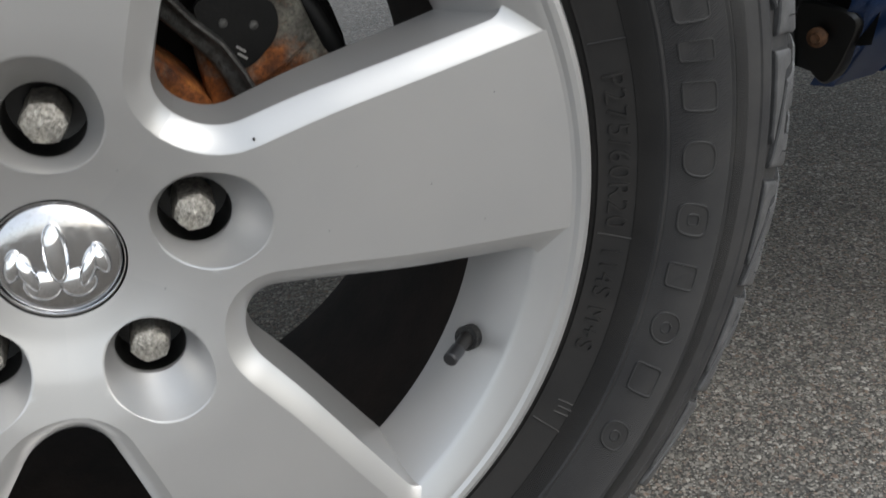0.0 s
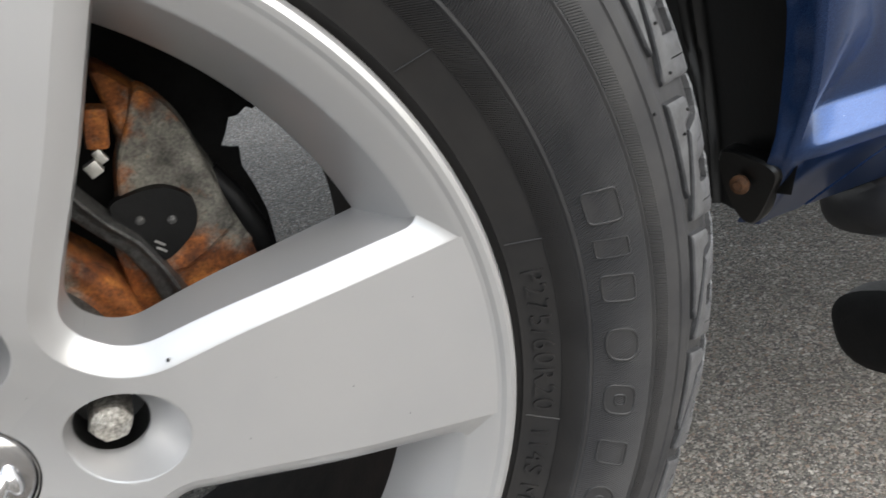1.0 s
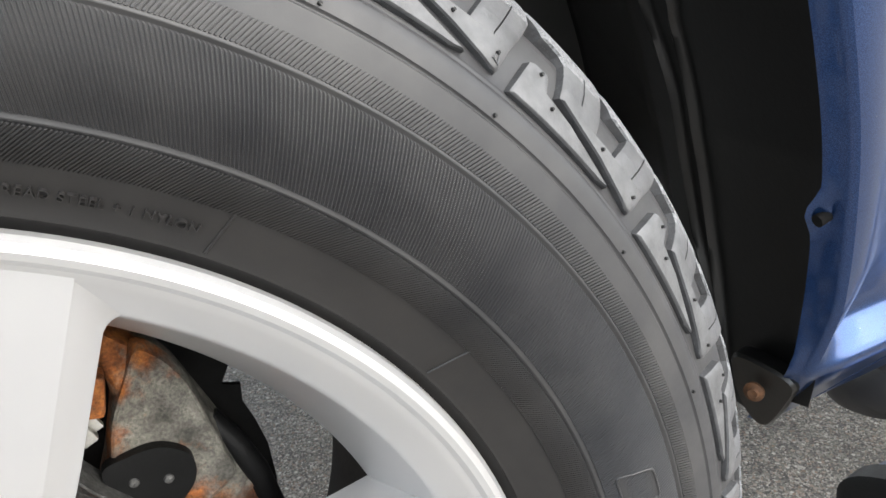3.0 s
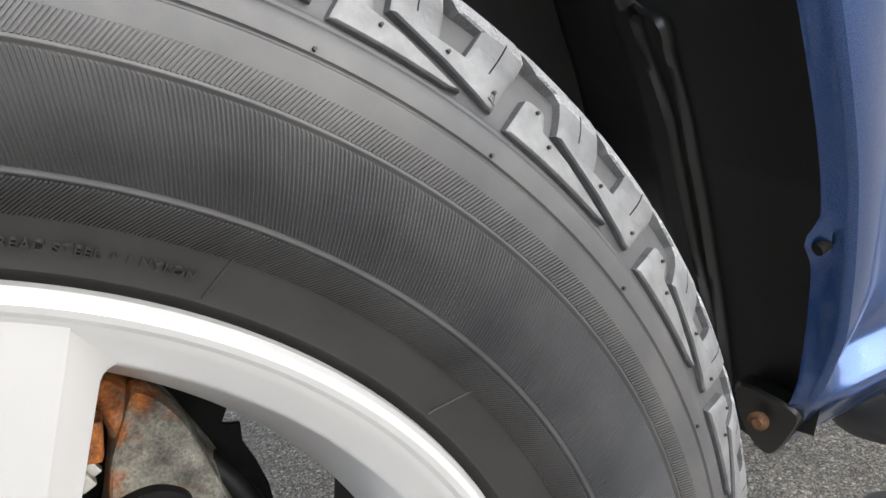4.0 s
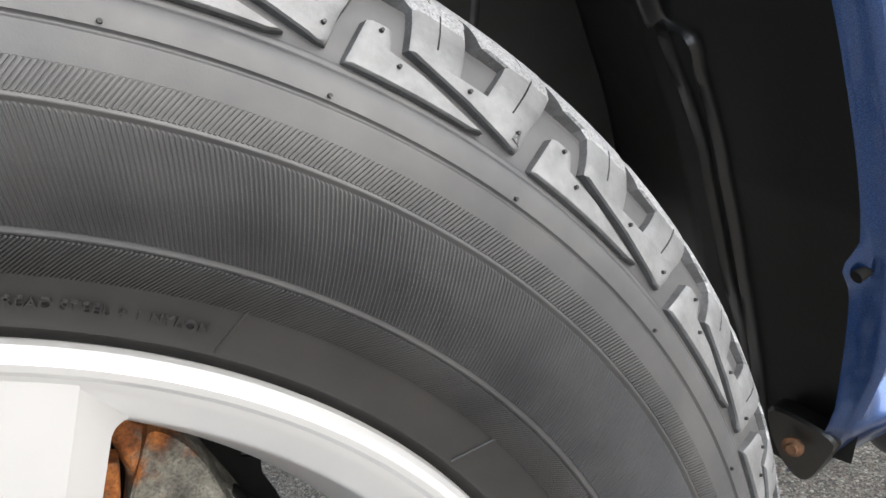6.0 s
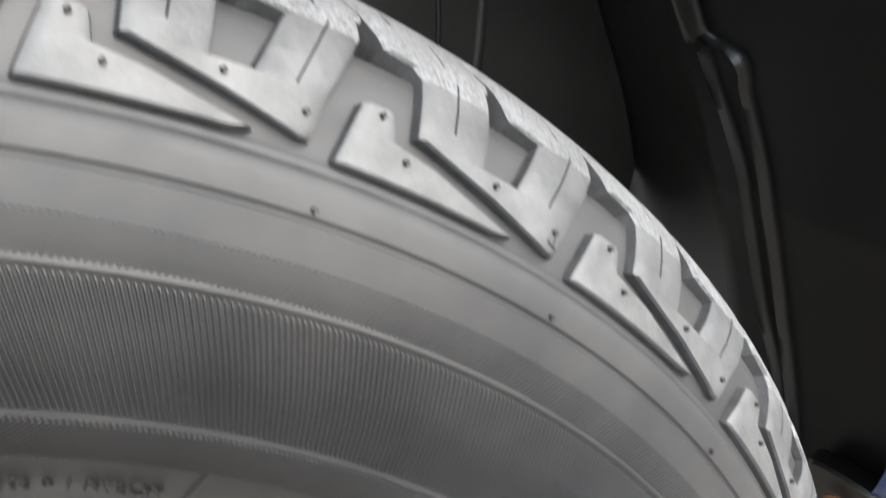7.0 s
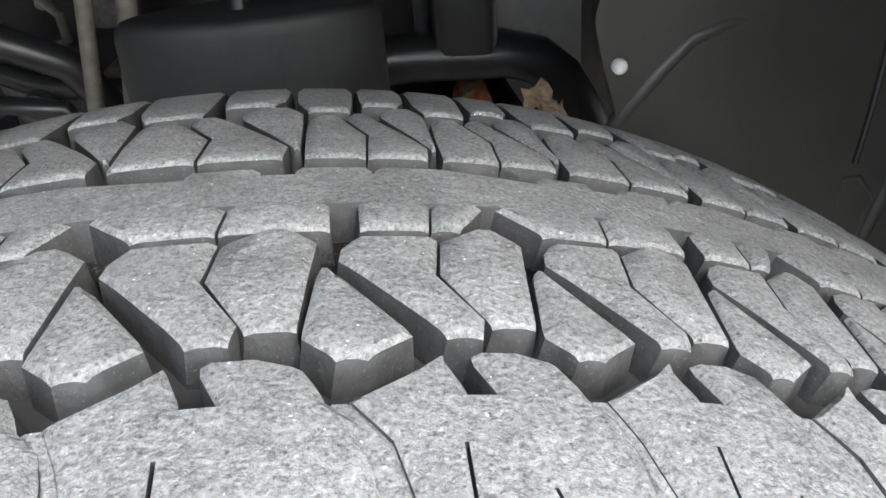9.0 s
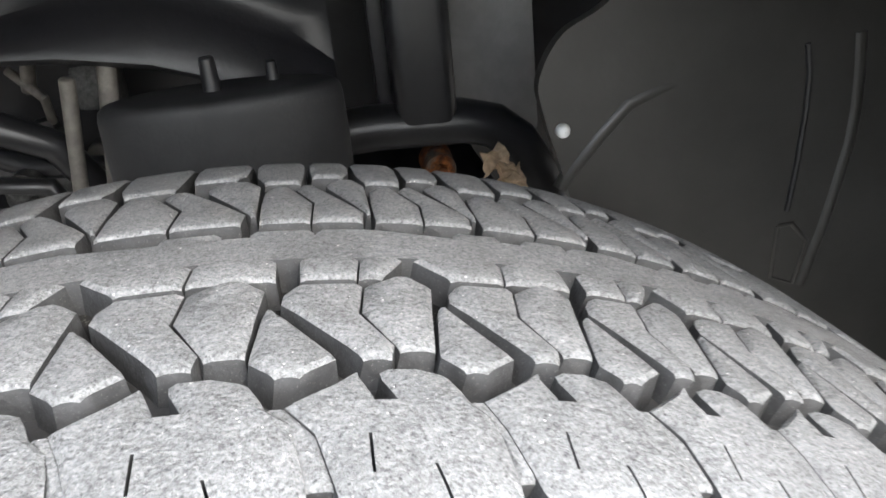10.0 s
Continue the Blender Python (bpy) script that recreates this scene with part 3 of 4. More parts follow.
def strip(bm, table, i, levels, bl=True, br=True, extra=0.0, front=True):
    """A rubber block between two lines: levels are (w, left, right) in pitches."""
    fine = []
    for (w0, l0, r0), (w1, l1, r1) in zip(levels, levels[1:]):
        m = max(1, math.ceil(abs(w1 - w0) / 0.007)) if min(w0, w1) < 0.03 or max(w0, w1) > 0.18 else 1
        fine += [(w0 + (w1 - w0) * k / m, l0 + (l1 - l0) * k / m, r0 + (r1 - r0) * k / m) for k in range(m)]
    fine.append(levels[-1])
    fine = [(w, l, r, 0.0) for w, l, r in fine]
    if front:
        (w0, l0, r0, _), (w1, l1, r1, _) = fine[:2]
        k = min(0.45, 0.0016 / (w1 - w0))
        fine[:1] = [(w0, l0, r0, 0.0014), (w0 + (w1 - w0) * k * 0.4, l0 + (l1 - l0) * k * 0.4, r0 + (r1 - r0) * k * 0.4, 0.0004), (w0 + (w1 - w0) * k, l0 + (l1 - l0) * k, r0 + (r1 - r0) * k, 0.0)]
    widest = max(abs(at(table, i, l) - at(table, i, r)) for _, l, r, _ in fine)
    n = max(1, math.ceil(widest / 1.6))
    rows = []
    for w, l, r, drop in fine:
        a, b = at(table, i, l), at(table, i, r)
        d = floor_depth(w) + 0.0006
        e = min(0.26, abs(a - b) * 0.3)
        t0, t1, t2 = skin(w, extra + drop), skin(w, 0.0011 + extra + drop * 0.6), skin(w, d)
        ea, eb = e if bl else 0.01, e if br else 0.01
        row = [polar(t2[0], a + (0.14 if bl else 0.0), t2[1]), polar(t1[0] if bl else t0[0], a, t1[1] if bl else t0[1])]
        row += [polar(t0[0], (a - ea) + ((b + eb) - (a - ea)) * k / n, t0[1]) for k in range(n + 1)]
        row += [polar(t1[0] if br else t0[0], b, t1[1] if br else t0[1]), polar(t2[0], b - (0.14 if br else 0.0), t2[1])]
        rows.append([bm.verts.new(settle(v)) for v in row])
    last = len(rows[0]) - 1
    for p, q, low in zip(rows, rows[1:], [v[0] for v in fine]):
        for k in range(last):
            f = bm.faces.new((p[k], p[k + 1], q[k + 1], q[k]))
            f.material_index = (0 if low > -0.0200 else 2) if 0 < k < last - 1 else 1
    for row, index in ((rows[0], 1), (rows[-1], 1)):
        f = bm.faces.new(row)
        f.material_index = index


def block(bm, table, i, lo, hi, left, right, cuts=(), extra=0.0):
    """A block with sipes: left and right are (w, s) lines, cuts are (s at low w, s at high w, low w, high w)."""
    lw, ls = [p[0] for p in left], [p[1] for p in left]
    rw, rs = [p[0] for p in right], [p[1] for p in right]
    marks = sorted({lo, hi} | {v for c in cuts for v in c[2:] if lo < v < hi} | {v for v in lw + rw if lo < v < hi})
    for a, b in zip(marks, marks[1:]):
        act = sorted((c for c in cuts if c[2] <= a + 1e-9 and c[3] >= b - 1e-9), key=lambda c: c[0])

        def at_w(c, w):
            return c[0] + (c[1] - c[0]) * (w - c[2]) / (c[3] - c[2])

        edges = [[(a, np.interp(a, lw, ls)), (b, np.interp(b, lw, ls))]]
        sides = []
        for c in act:
            g = 0.008
            sides.append([(a, at_w(c, a)), (b, at_w(c, b))])
        cur = edges[0]
        g = 0.008
        for sd in sides:
            strip(bm, table, i, [(a, cur[0][1], sd[0][1] - g), (b, cur[1][1], sd[1][1] - g)], cur is edges[0], False, extra, False)
            cur = [(a, sd[0][1] + g), (b, sd[1][1] + g)]
        strip(bm, table, i, [(a, cur[0][1], float(np.interp(a, rw, rs))), (b, cur[1][1], float(np.interp(b, rw, rs)))], cur is edges[0], True, extra, False)


# block edges on the shoulder, as (w, pitches): even and odd blocks differ
LE = [(-0.0365, 0.23), (-0.0190, 0.21), (-0.0160, 0.14), (-0.0145, -0.08), (-0.0103, -0.12), (-0.0057, -0.18), (0.0020, -0.23), (0.0100, -0.28), (0.0187, -0.36)]
LO = [(-0.0365, 0.04), (-0.0350, 0.05), (-0.0172, 0.20), (-0.0158, -0.06), (-0.0134, -0.09), (-0.0049, -0.14), (0.0104, -0.22), (0.0187, -0.35)]
RE = [(-0.0365, 0.75), (-0.0129, 0.75), (0.0001, 0.72), (0.0138, 0.67), (0.0187, 0.56)]
RO = [(-0.0365, 0.54), (-0.0284, 0.62), (-0.0150, 0.73), (-0.0049, 0.715), (0.0081, 0.68), (0.0138, 0.65), (0.0187, 0.56)]


def shoulder(bm, i):
    even = i % 2 == 0
    sip = [(0.02, 0.02, -0.0010, 0.0090), (0.385, 0.315, -0.0107, 0.0006)] + ([(0.47, 0.475, -0.0309, -0.0149)] if even else [(0.315, 0.49, -0.0355, -0.0149)])
    block(bm, PH, i, -0.0360, 0.0187, LE if even else LO, RE if even else RO, sip)
    strip(bm, PH, i, [(0.0187, -0.36, 0.07), (0.0213, -0.27, 0.06), (0.0286, -0.02, 0.0)], front=False)
    strip(bm, PH, i, [(0.0187, 0.20, 0.56), (0.0224, 0.165, 0.53), (0.0271, 0.12, 0.48), (0.0295, 0.115, 0.35)], front=False)
    strip(bm, PH, i, [(-0.0030, 0.72, 0.86 if even else 0.83), (0.0100, 0.655, 0.80 if even else 0.74), (0.0187, 0.545, 0.67)], extra=0.0013)
    if even:
        strip(bm, PH, i, [(-0.0474, 1.42, 1.485), (-0.0360, 0.23, 1.545)])


def shoulder_wedge(bm, i):
    strip(bm, PH, i, [(-0.0500, 1.69, 2.95), (-0.0486, 1.695, 3.10), (-0.0426, 1.735, 2.45), (-0.0401, 1.75, 2.09), (-0.0331, 1.80, 2.05)])


def row_b1(bm, i):
    strip(bm, PH, i, [(0.0355, 0.04, 0.20), (0.0408, -0.035, 0.225), (0.0562, -0.275, 0.050), (0.0618, -0.37, 0.072), (0.0666, -0.355, 0.085), (0.0704, -0.30, 0.10)])


def row_b2(bm, i):
    strip(bm, PH, i, [(0.0386, 0.255, 0.455), (0.0562, 0.072, 0.50), (0.0695, 0.112, 0.54), (0.0746, 0.28, 0.44)])


def row_wedge(bm, i):
    strip(bm, PH, i, [(0.0300, 0.60, 0.72), (0.0355, 0.475, 0.90), (0.0381, 0.478, 0.875), (0.0550, 0.53, 0.645), (0.0577, 0.545, 0.595)])


def rib(bm, i):
    if i % 2 == 0:
        strip(bm, PH, i, [(0.0755, 0.088, 0.60), (0.0868, 0.118, 0.60)], True, True)
        strip(bm, PH, i, [(0.0755, 0.74, 1.072), (0.0868, 0.74, 1.102)], True, True)
        strip(bm, PH, i, [(0.1050, -0.152, 0.245), (0.1095, -0.145, 0.245)], front=False)
        strip(bm, PH, i, [(0.1050, 0.43, 0.832), (0.1095, 0.43, 0.84)], front=False)
    else:
        strip(bm, PH, i, [(0.0755, 0.088, 0.24), (0.0814, 0.102, 0.33), (0.0868, 0.118, 0.40)])
        strip(bm, PH, i, [(0.0755, 0.70, 1.072), (0.0814, 0.58, 1.088), (0.0868, 0.48, 1.102)])
        strip(bm, PH, i, [(0.1050, -0.152, 0.832), (0.1095, -0.145, 0.30)], front=False)
    strip(bm, PH, i, [(0.0868, 0.11, 1.11), (0.1050, -0.16 + 0.16, 1.0)], False, False, front=False)


def row_d1(bm, i):
    strip(bm, PD, i, [(0.1205, 0.0, 0.432), (0.1400, 0.005, 0.465), (0.1555, 0.03, 0.31), (0.1585, 0.09, 0.28)])


def row_d2(bm, i):
    strip(bm, PD, i, [(0.1205, 0.452, 0.885), (0.1300, 0.465, 0.91), (0.1405, 0.488, 0.78), (0.1570, 0.328, 0.56), (0.1605, 0.36, 0.50)])


def row_dwedge(bm, i):
    strip(bm, PD, i, [(0.1285, 0.945, 0.975), (0.1400, 0.83, 0.98), (0.1590, 0.63, 0.985), (0.1635, 0.62, 0.985), (0.1685, 0.71, 0.92)])


def inner_shoulder(bm, i):
    strip(bm, PD, i, [(0.1670, 0.02, 0.37), (0.1710, -0.01, 0.385), (0.1800, -0.05, 0.40), (0.1950, -0.06, 0.42), (0.2100, -0.06, 0.42), (0.2350, -0.06, 0.42)])


def inner_shoulder_short(bm, i):
    strip(bm, PD, i, [(0.1765, 0.49, 0.80), (0.1840, 0.475, 0.87), (0.1950, 0.475, 0.885), (0.2100, 0.475, 0.885), (0.2350, 0.475, 0.885)])


KINDS = [shoulder, row_b1, row_b2, row_wedge, rib, row_d1, row_d2, row_dwedge, inner_shoulder, inner_shoulder_short]
NEAR = range(0, 15)


# ---- the truck's body round the wheel ----
truck = thing("pickup_truck", "dark blue pickup truck body round the front wheel", "truck", (0.5, 0.1, ZC))


def spline(v, xs, ys):
    """Smooth line through points, flat ends."""
    v = min(max(v, xs[0]), xs[-1])
    i = min(len(xs) - 2, int(np.searchsorted(xs, v, "right")) - 1)
    h = xs[i + 1] - xs[i]
    t = (v - xs[i]) / h

    def slope(j):
        return (ys[j + 1] - ys[j - 1]) / (xs[j + 1] - xs[j - 1]) if 0 < j < len(xs) - 1 else 0.0

    a, b = slope(i) * h, slope(i + 1) * h
    return ys[i] * (2 * t ** 3 - 3 * t * t + 1) + a * (t ** 3 - 2 * t * t + t) + ys[i + 1] * (3 * t * t - 2 * t ** 3) + b * (t ** 3 - t * t)


def body_y(z, x):
    """Depth of the body's side: tucked in below, a ledge above the sill, leaning out higher up."""
    if z > 0.0565:
        return spline(z, [0.0565, 0.064, 0.10, 0.2, 0.35, 0.6, 1.2], [0.0435, 0.0435, 0.034, 0.010, -0.026, -0.055, -0.05]) + 0.06 * (x - 0.5)
    return float(np.interp(z, [-0.045, -0.02, 0.0, 0.015, 0.028, 0.036, 0.052, 0.0565], [0.088, 0.068, 0.052, 0.039, 0.030, 0.0285, 0.0405, 0.0435])) + 0.06 * (x - 0.5)


def arch(a):
    """(r, y) of the wheel arch's lip at an angle."""
    r = spline(a, [-10, 0, 10, 20, 32, 60, 90, 130, 180], [0.511, 0.512, 0.514, 0.5175, 0.525, 0.585, 0.65, 0.63, 0.55])
    y = spline(a, [-12, -3, 5, 18, 32, 60, 90, 180], [0.031, 0.026, 0.016, -0.006, -0.029, -0.05, -0.055, -0.03])
    return r, y


# fender: flange with a drain hole, rolled fold and outer skin; its lower end tucks in towards the ground
def seam_x(z):
    return 0.604 + 0.59 * max(-0.05, min(0.3, z))


bm = bmesh.new()
rows = []
low = sorted([-0.046 + 0.00662 * k for k in range(51)] + [0.0285, 0.0355, 0.0372, 0.0552, 0.0575])
stations = [math.degrees(math.asin(z / 0.517)) for z in low] + [35.0 + 2.0 * k for k in range(68)]
for a in stations:
    r, y = arch(a)
    z = r * math.sin(radians(a))
    turn = a * max(0.0, min(1.0, (a - 30) / 30.0))
    out = Vector((math.cos(radians(turn)), 0, math.sin(radians(turn))))
    lip = polar(r, a, 0)
    lip.x += float(np.interp(z, [-0.046, -0.02, 0.015, 0.03], [0.024, 0.016, 0.003, 0.0]))
    tab = 0.006 * math.exp(-((a - 17.4) / 1.3) ** 2)
    sh = float(np.interp(z, [-0.03, 0.03, 0.12], [-0.006, -0.006, -0.006]))
    y_in, y_fold = y + float(np.interp(a, [17.6, 19.5], [0.026, 0.020])), y - sh
    k = max(0.0, min(1.0, (0.095 - z) / 0.09))
    k = k * k * (3 - 2 * k)
    y_fold = y_fold * (1 - k) + max(y_fold, float(np.interp(z, [-0.045, 0.0, 0.03, 0.06, 0.1], [0.087, 0.051, 0.037, 0.034, 0.034])) + 0.06 * (lip.x - 0.5)) * k
    y_in = max(y_in, y_fold + 0.012)
    reach = seam_x(z) - lip.x if turn < 1 else 0.30
    row = [lip - out * (0.008 + tab) + Vector((0, y_in, 0)), lip - out * (0.0065 + tab * 0.7) + Vector((0, y_in - 0.003, 0)), lip - out * 0.0035 + Vector((0, y_fold * 0.45 + y_in * 0.55, 0)), lip - out * 0.002 + Vector((0, y_fold + 0.004, 0)),
           lip - out * 0.0005 + Vector((0, y_fold + 0.0012, 0)), lip + out * 0.0025 + Vector((0, y_fold - 0.0008, 0))]
    wide = float(np.interp(z, [0.02, 0.06, 0.11], [0.022, 0.026, 0.075]))
    for d in (0.008, 0.018, 0.032, 0.05, 0.075):
        if d < reach - 0.004:
            k = min(1.0, d / wide)
            p = lip + out * d
            goal = body_y(min(p.z, 0.5), p.x)
            p.y = (y_fold - 0.0008 - 0.05 * d) * (1 - k * k * (3 - 2 * k)) + goal * k * k * (3 - 2 * k)
        else:
            p = lip + out * (reach - 0.004 + 0.0005 * d)
            p.y = body_y(min(p.z, 0.5), p.x)
        row.append(p)
    p = lip + out * reach
    row += [Vector((p.x, body_y(min(p.z, 0.5), p.x), p.z)), Vector((p.x + 0.0015, body_y(min(p.z, 0.5), p.x) + 0.006, p.z))]
    rows.append([bm.verts.new(p) for p in row])
for p, q in zip(rows, rows[1:]):
    for k in range(len(p) - 1):
        bm.faces.new((p[k], p[k + 1], q[k + 1], q[k]))
fender = part("fender", bm, PAINT, truck, "dark blue metallic fender with a few stone chips", 30)
# solid dark plug: its colour stands for the shade in the hole
bm = bmesh.new()
rod(bm, (0.4935, 0.0150, 0.1545), (0.4818, 0.0145, 0.1512), 0.0038, 0.0038, 18)
part("drain_hole", bm, MATTE, fender, "small dark plug for the shaded drain hole in the flange")

# door and sill behind the fender, past a narrow gap
bm = bmesh.new()
rows = []
for x in (0.609, 0.612, 0.72, 0.9, 1.3, 2.2):
    row = []
    for z in (-0.045, -0.02, 0.0, 0.015, 0.028, 0.036, 0.052, 0.0565, 0.064, 0.10, 0.2, 0.35, 0.6):
        row.append(bm.verts.new((x + 0.59 * min(0.3, z), body_y(z, x + 0.59 * min(0.3, z)) + (0.006 if x < 0.61 else 0), z)))
    rows.append(row)
for p, q in zip(rows, rows[1:]):
    for k in range(len(p) - 1):
        bm.faces.new((p[k], p[k + 1], q[k + 1], q[k]))
part("door", bm, PAINT, truck, "dark blue metallic door skin", 22)

# liner: turned shell behind the arch, with two pressed ridges that run into one
def ridges(a):
    at_a = [-6, 0, 6, 11, 16, 22, 28, 30.4, 31.6, 62]
    return (spline(a, at_a, [0.127, 0.131, 0.138, 0.1475, 0.1480, 0.1440, 0.1490, 0.1487, 0.1480, 0.100]),
            spline(a, at_a, [0.114, 0.1195, 0.1270, 0.1310, 0.1300, 0.1265, 0.1257, 0.1225, 0.1465, 0.097]))


def liner_r(a, y):
    r = float(np.interp(a, [-40, 0, 20, 60, 90, 130, 190], [0.525, 0.519, 0.525, 0.576, 0.64, 0.63, 0.56]))
    for c in ridges(a):
        r -= 0.0062 * math.exp(-((y - c) / 0.0027) ** 2)
    return r + min(0.12, max(0.0, y - 0.175) * 0.42)


bm = bmesh.new()
rows = []
for k in range(384):
    a = -3.5 + k * 0.5
    c1, c2 = ridges(a)
    mid = (c1 + c2) / 2
    ys = [arch(max(a, -2))[1] + 0.018] + list(np.linspace(0.052 if a < 12 else 0.036, c2 - 0.008, 6)) + list(np.linspace(c2 - 0.006, mid, 11)) + list(np.linspace(mid, c1 + 0.006, 11))[1:] + list(np.linspace(c1 + 0.008, 0.175, 5)) + [0.175 + 0.02 * j for j in range(1, 18)]
    row = []
    for y in ys:
        p = polar(liner_r(a, y), a, y)
        p.z = max(p.z, -0.046)
        p.y = max(p.y, body_y(p.z, p.x) + 0.001) if p.z < 0 else p.y
        row.append(bm.verts.new(p))
    rows.append(row)
for p, q in zip(rows, rows[1:]):
    for k in range(len(p) - 1):
        bm.faces.new((p[k], p[k + 1], q[k + 1], q[k]))
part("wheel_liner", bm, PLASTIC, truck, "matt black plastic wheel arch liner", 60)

# liner's inner wall, rear half, with pressed ridges and a dark joint
bm = bmesh.new()
plate(bm, smooth_loop([(0.42, 0.62), (0.34, 0.48), (0.288, 0.416), (0.248, 0.393), (0.229, 0.362), (0.231, 0.335), (0.243, 0.290), (0.262, 0.22), (0.29, 0.12), (0.347, 0.0), (0.56, -0.05), (0.66, 0.2), (0.62, 0.6)], 6), 0.462, 0.474)
tube(bm, [(0.243, 0.4674, 0.272), (0.2517, 0.4674, 0.285), (0.2752, 0.4674, 0.3115), (0.2981, 0.4675, 0.3335), (0.3252, 0.4679, 0.3425), (0.345, 0.4685, 0.3445), (0.37, 0.4695, 0.346)], [0.0060, 0.0070, 0.0075, 0.0075, 0.0070, 0.0060, 0.0040], 14)
tube(bm, [(0.487, 0.4674, 0.3652), (0.4892, 0.4674, 0.3317), (0.4895, 0.4674, 0.305), (0.4871, 0.4674, 0.2758), (0.4789, 0.4674, 0.2374), (0.470, 0.4674, 0.200), (0.455, 0.4674, 0.15)], 0.0075, 14)
tube(bm, [(0.438, 0.4674, 0.3615), (0.467, 0.4674, 0.3655), (0.495, 0.4674, 0.3685), (0.55, 0.4674, 0.373)], 0.0050, 12)
tube(bm, [(0.4292, 0.4630, 0.2102), (0.442, 0.4630, 0.2107), (0.4565, 0.4630, 0.1924), (0.4469, 0.4630, 0.1532), (0.4262, 0.4630, 0.1624), (0.4292, 0.4630, 0.2102)], 0.0026, 8)
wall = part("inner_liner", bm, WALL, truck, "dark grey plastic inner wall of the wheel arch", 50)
bm = bmesh.new()
tube(bm, [(0.4417, 0.4612, 0.3622), (0.4454, 0.4612, 0.3375), (0.4446, 0.4612, 0.3057), (0.4411, 0.4612, 0.2632), (0.4359, 0.4612, 0.2238)], 0.0026, 8)
part("joint", bm, SATIN, wall, "narrow dark joint")

# lower bracket with its rusty bolt
bm = bmesh.new()
edge = [(0.509, 0.044, 0.019), (0.503, 0.066, 0.026), (0.500, 0.091, 0.023), (0.503, 0.093, 0.0), (0.514, 0.088, -0.030), (0.520, 0.076, -0.036), (0.516, 0.056, -0.006)]
edge = smooth_loop(edge, 5)
mid = Vector((0.506, 0.076, -0.002))
loft(bm, [[Vector(p) + Vector((0.012, 0.004, 0)) for p in edge], [Vector(p) for p in edge], [mid + (Vector(p) - mid) * 0.93 + Vector((-0.002, -0.001, 0)) for p in edge]])
brk = part("liner_bracket", bm, PLASTIC, truck, "black plastic corner of the liner", 35)
bm = bmesh.new()
lathe(bm, [(0.0002, -0.0022), (0.0034, -0.0026), (0.0040, -0.001), (0.0072, 0.0), (0.0072, 0.002)], 18)
part("bolt", bm, BOLT, brk, "rusty brown screw", m=Matrix.Translation((0.500, 0.071, 0.002)) @ Matrix.Rotation(radians(-62), 4, "Z"))

# rest of the truck: unseen boxes added to block light above and behind
bm = bmesh.new()
box(bm, (0.15, 0.82, 0.80), (2.1, 1.78, 0.05), 0.02)
part("hood", bm, PAINT, truck, "unseen dark blue hood box, blocks light from above")
bm = bmesh.new()
box(bm, (1.48, 0.88, 0.24), (1.44, 1.50, 0.10), 0.03)
part("underbody", bm, SATIN, truck, "unseen black box under the cab, blocks light")
bm = bmesh.new()
box(bm, (-0.10, 0.95, 0.16), (0.7, 0.5, 0.06), 0.02)
part("skid_plate", bm, SATIN, truck, "unseen black plate added under the engine")
bm = bmesh.new()
box(bm, (-0.95, 0.82, 0.50), (0.06, 1.68, 0.58), 0.02)
part("nose", bm, PAINT, truck, "unseen dark blue front end box, blocks light")
bm = bmesh.new()
box(bm, (1.50, 0.88, 0.82), (1.5, 1.6, 1.06), 0.05)
part("cab", bm, PAINT, truck, "unseen dark blue cab box, blocks light")
bm = bmesh.new()
box(bm, (0.2, 1.70, 0.52), (2.2, 0.06, 0.54), 0.02)
part("far_fender", bm, PAINT, truck, "unseen dark blue box for the other side's fender")

# running board end
step_board = thing("running_board", "blue and black oval running board under the truck's sill", "step", (0.7, 0.05, 0.27))


def oval(cx, cy, cz, sy, sz, n=32, tilt=-25):
    t = radians(tilt)
    out = []
    for k in range(n):
        a = 2 * math.pi * k / n
        u = sy * math.copysign(abs(math.cos(a)) ** 0.75, math.cos(a))
        v = sz * math.copysign(abs(math.sin(a)) ** 0.75, math.sin(a))
        out.append(Vector((cx, cy + u * math.cos(t) - v * math.sin(t), cz + u * math.sin(t) + v * math.cos(t))))
    return out


bm = bmesh.new()
loft(bm, [oval(0.662, 0.050, -0.162, 0.062, 0.036), oval(1.9, 0.11, -0.162, 0.062, 0.036)])
part("tube", bm, PAINT, step_board, "dark blue painted tube")
bm = bmesh.new()
loft(bm, [oval(0.640, 0.050, -0.162, 0.054, 0.029), oval(0.643, 0.050, -0.162, 0.063, 0.037), oval(0.664, 0.050, -0.162, 0.066, 0.040)])
part("end_cap", bm, COVER, step_board, "black plastic end cap")
bm = bmesh.new()
loft(bm, [oval(0.656, 0.130, -0.080, 0.012, 0.010, tilt=-15), oval(0.664, 0.118, -0.078, 0.040, 0.024, tilt=-15), oval(0.696, 0.108, -0.076, 0.062, 0.036, tilt=-15), oval(1.8, 0.17, -0.076, 0.066, 0.040, tilt=-15)])
part("sill_cover", bm, SATIN, truck, "dark grey plastic sill cover")

# ---- brake and steering parts seen through the spokes ----
brake = thing("brake_assembly", "rusty steering knuckle and brake shield behind the spokes", "brake", (0.05, 0.09, ZC))
# shield coloured black for the shade at the back of the spoke windows
bm = bmesh.new()
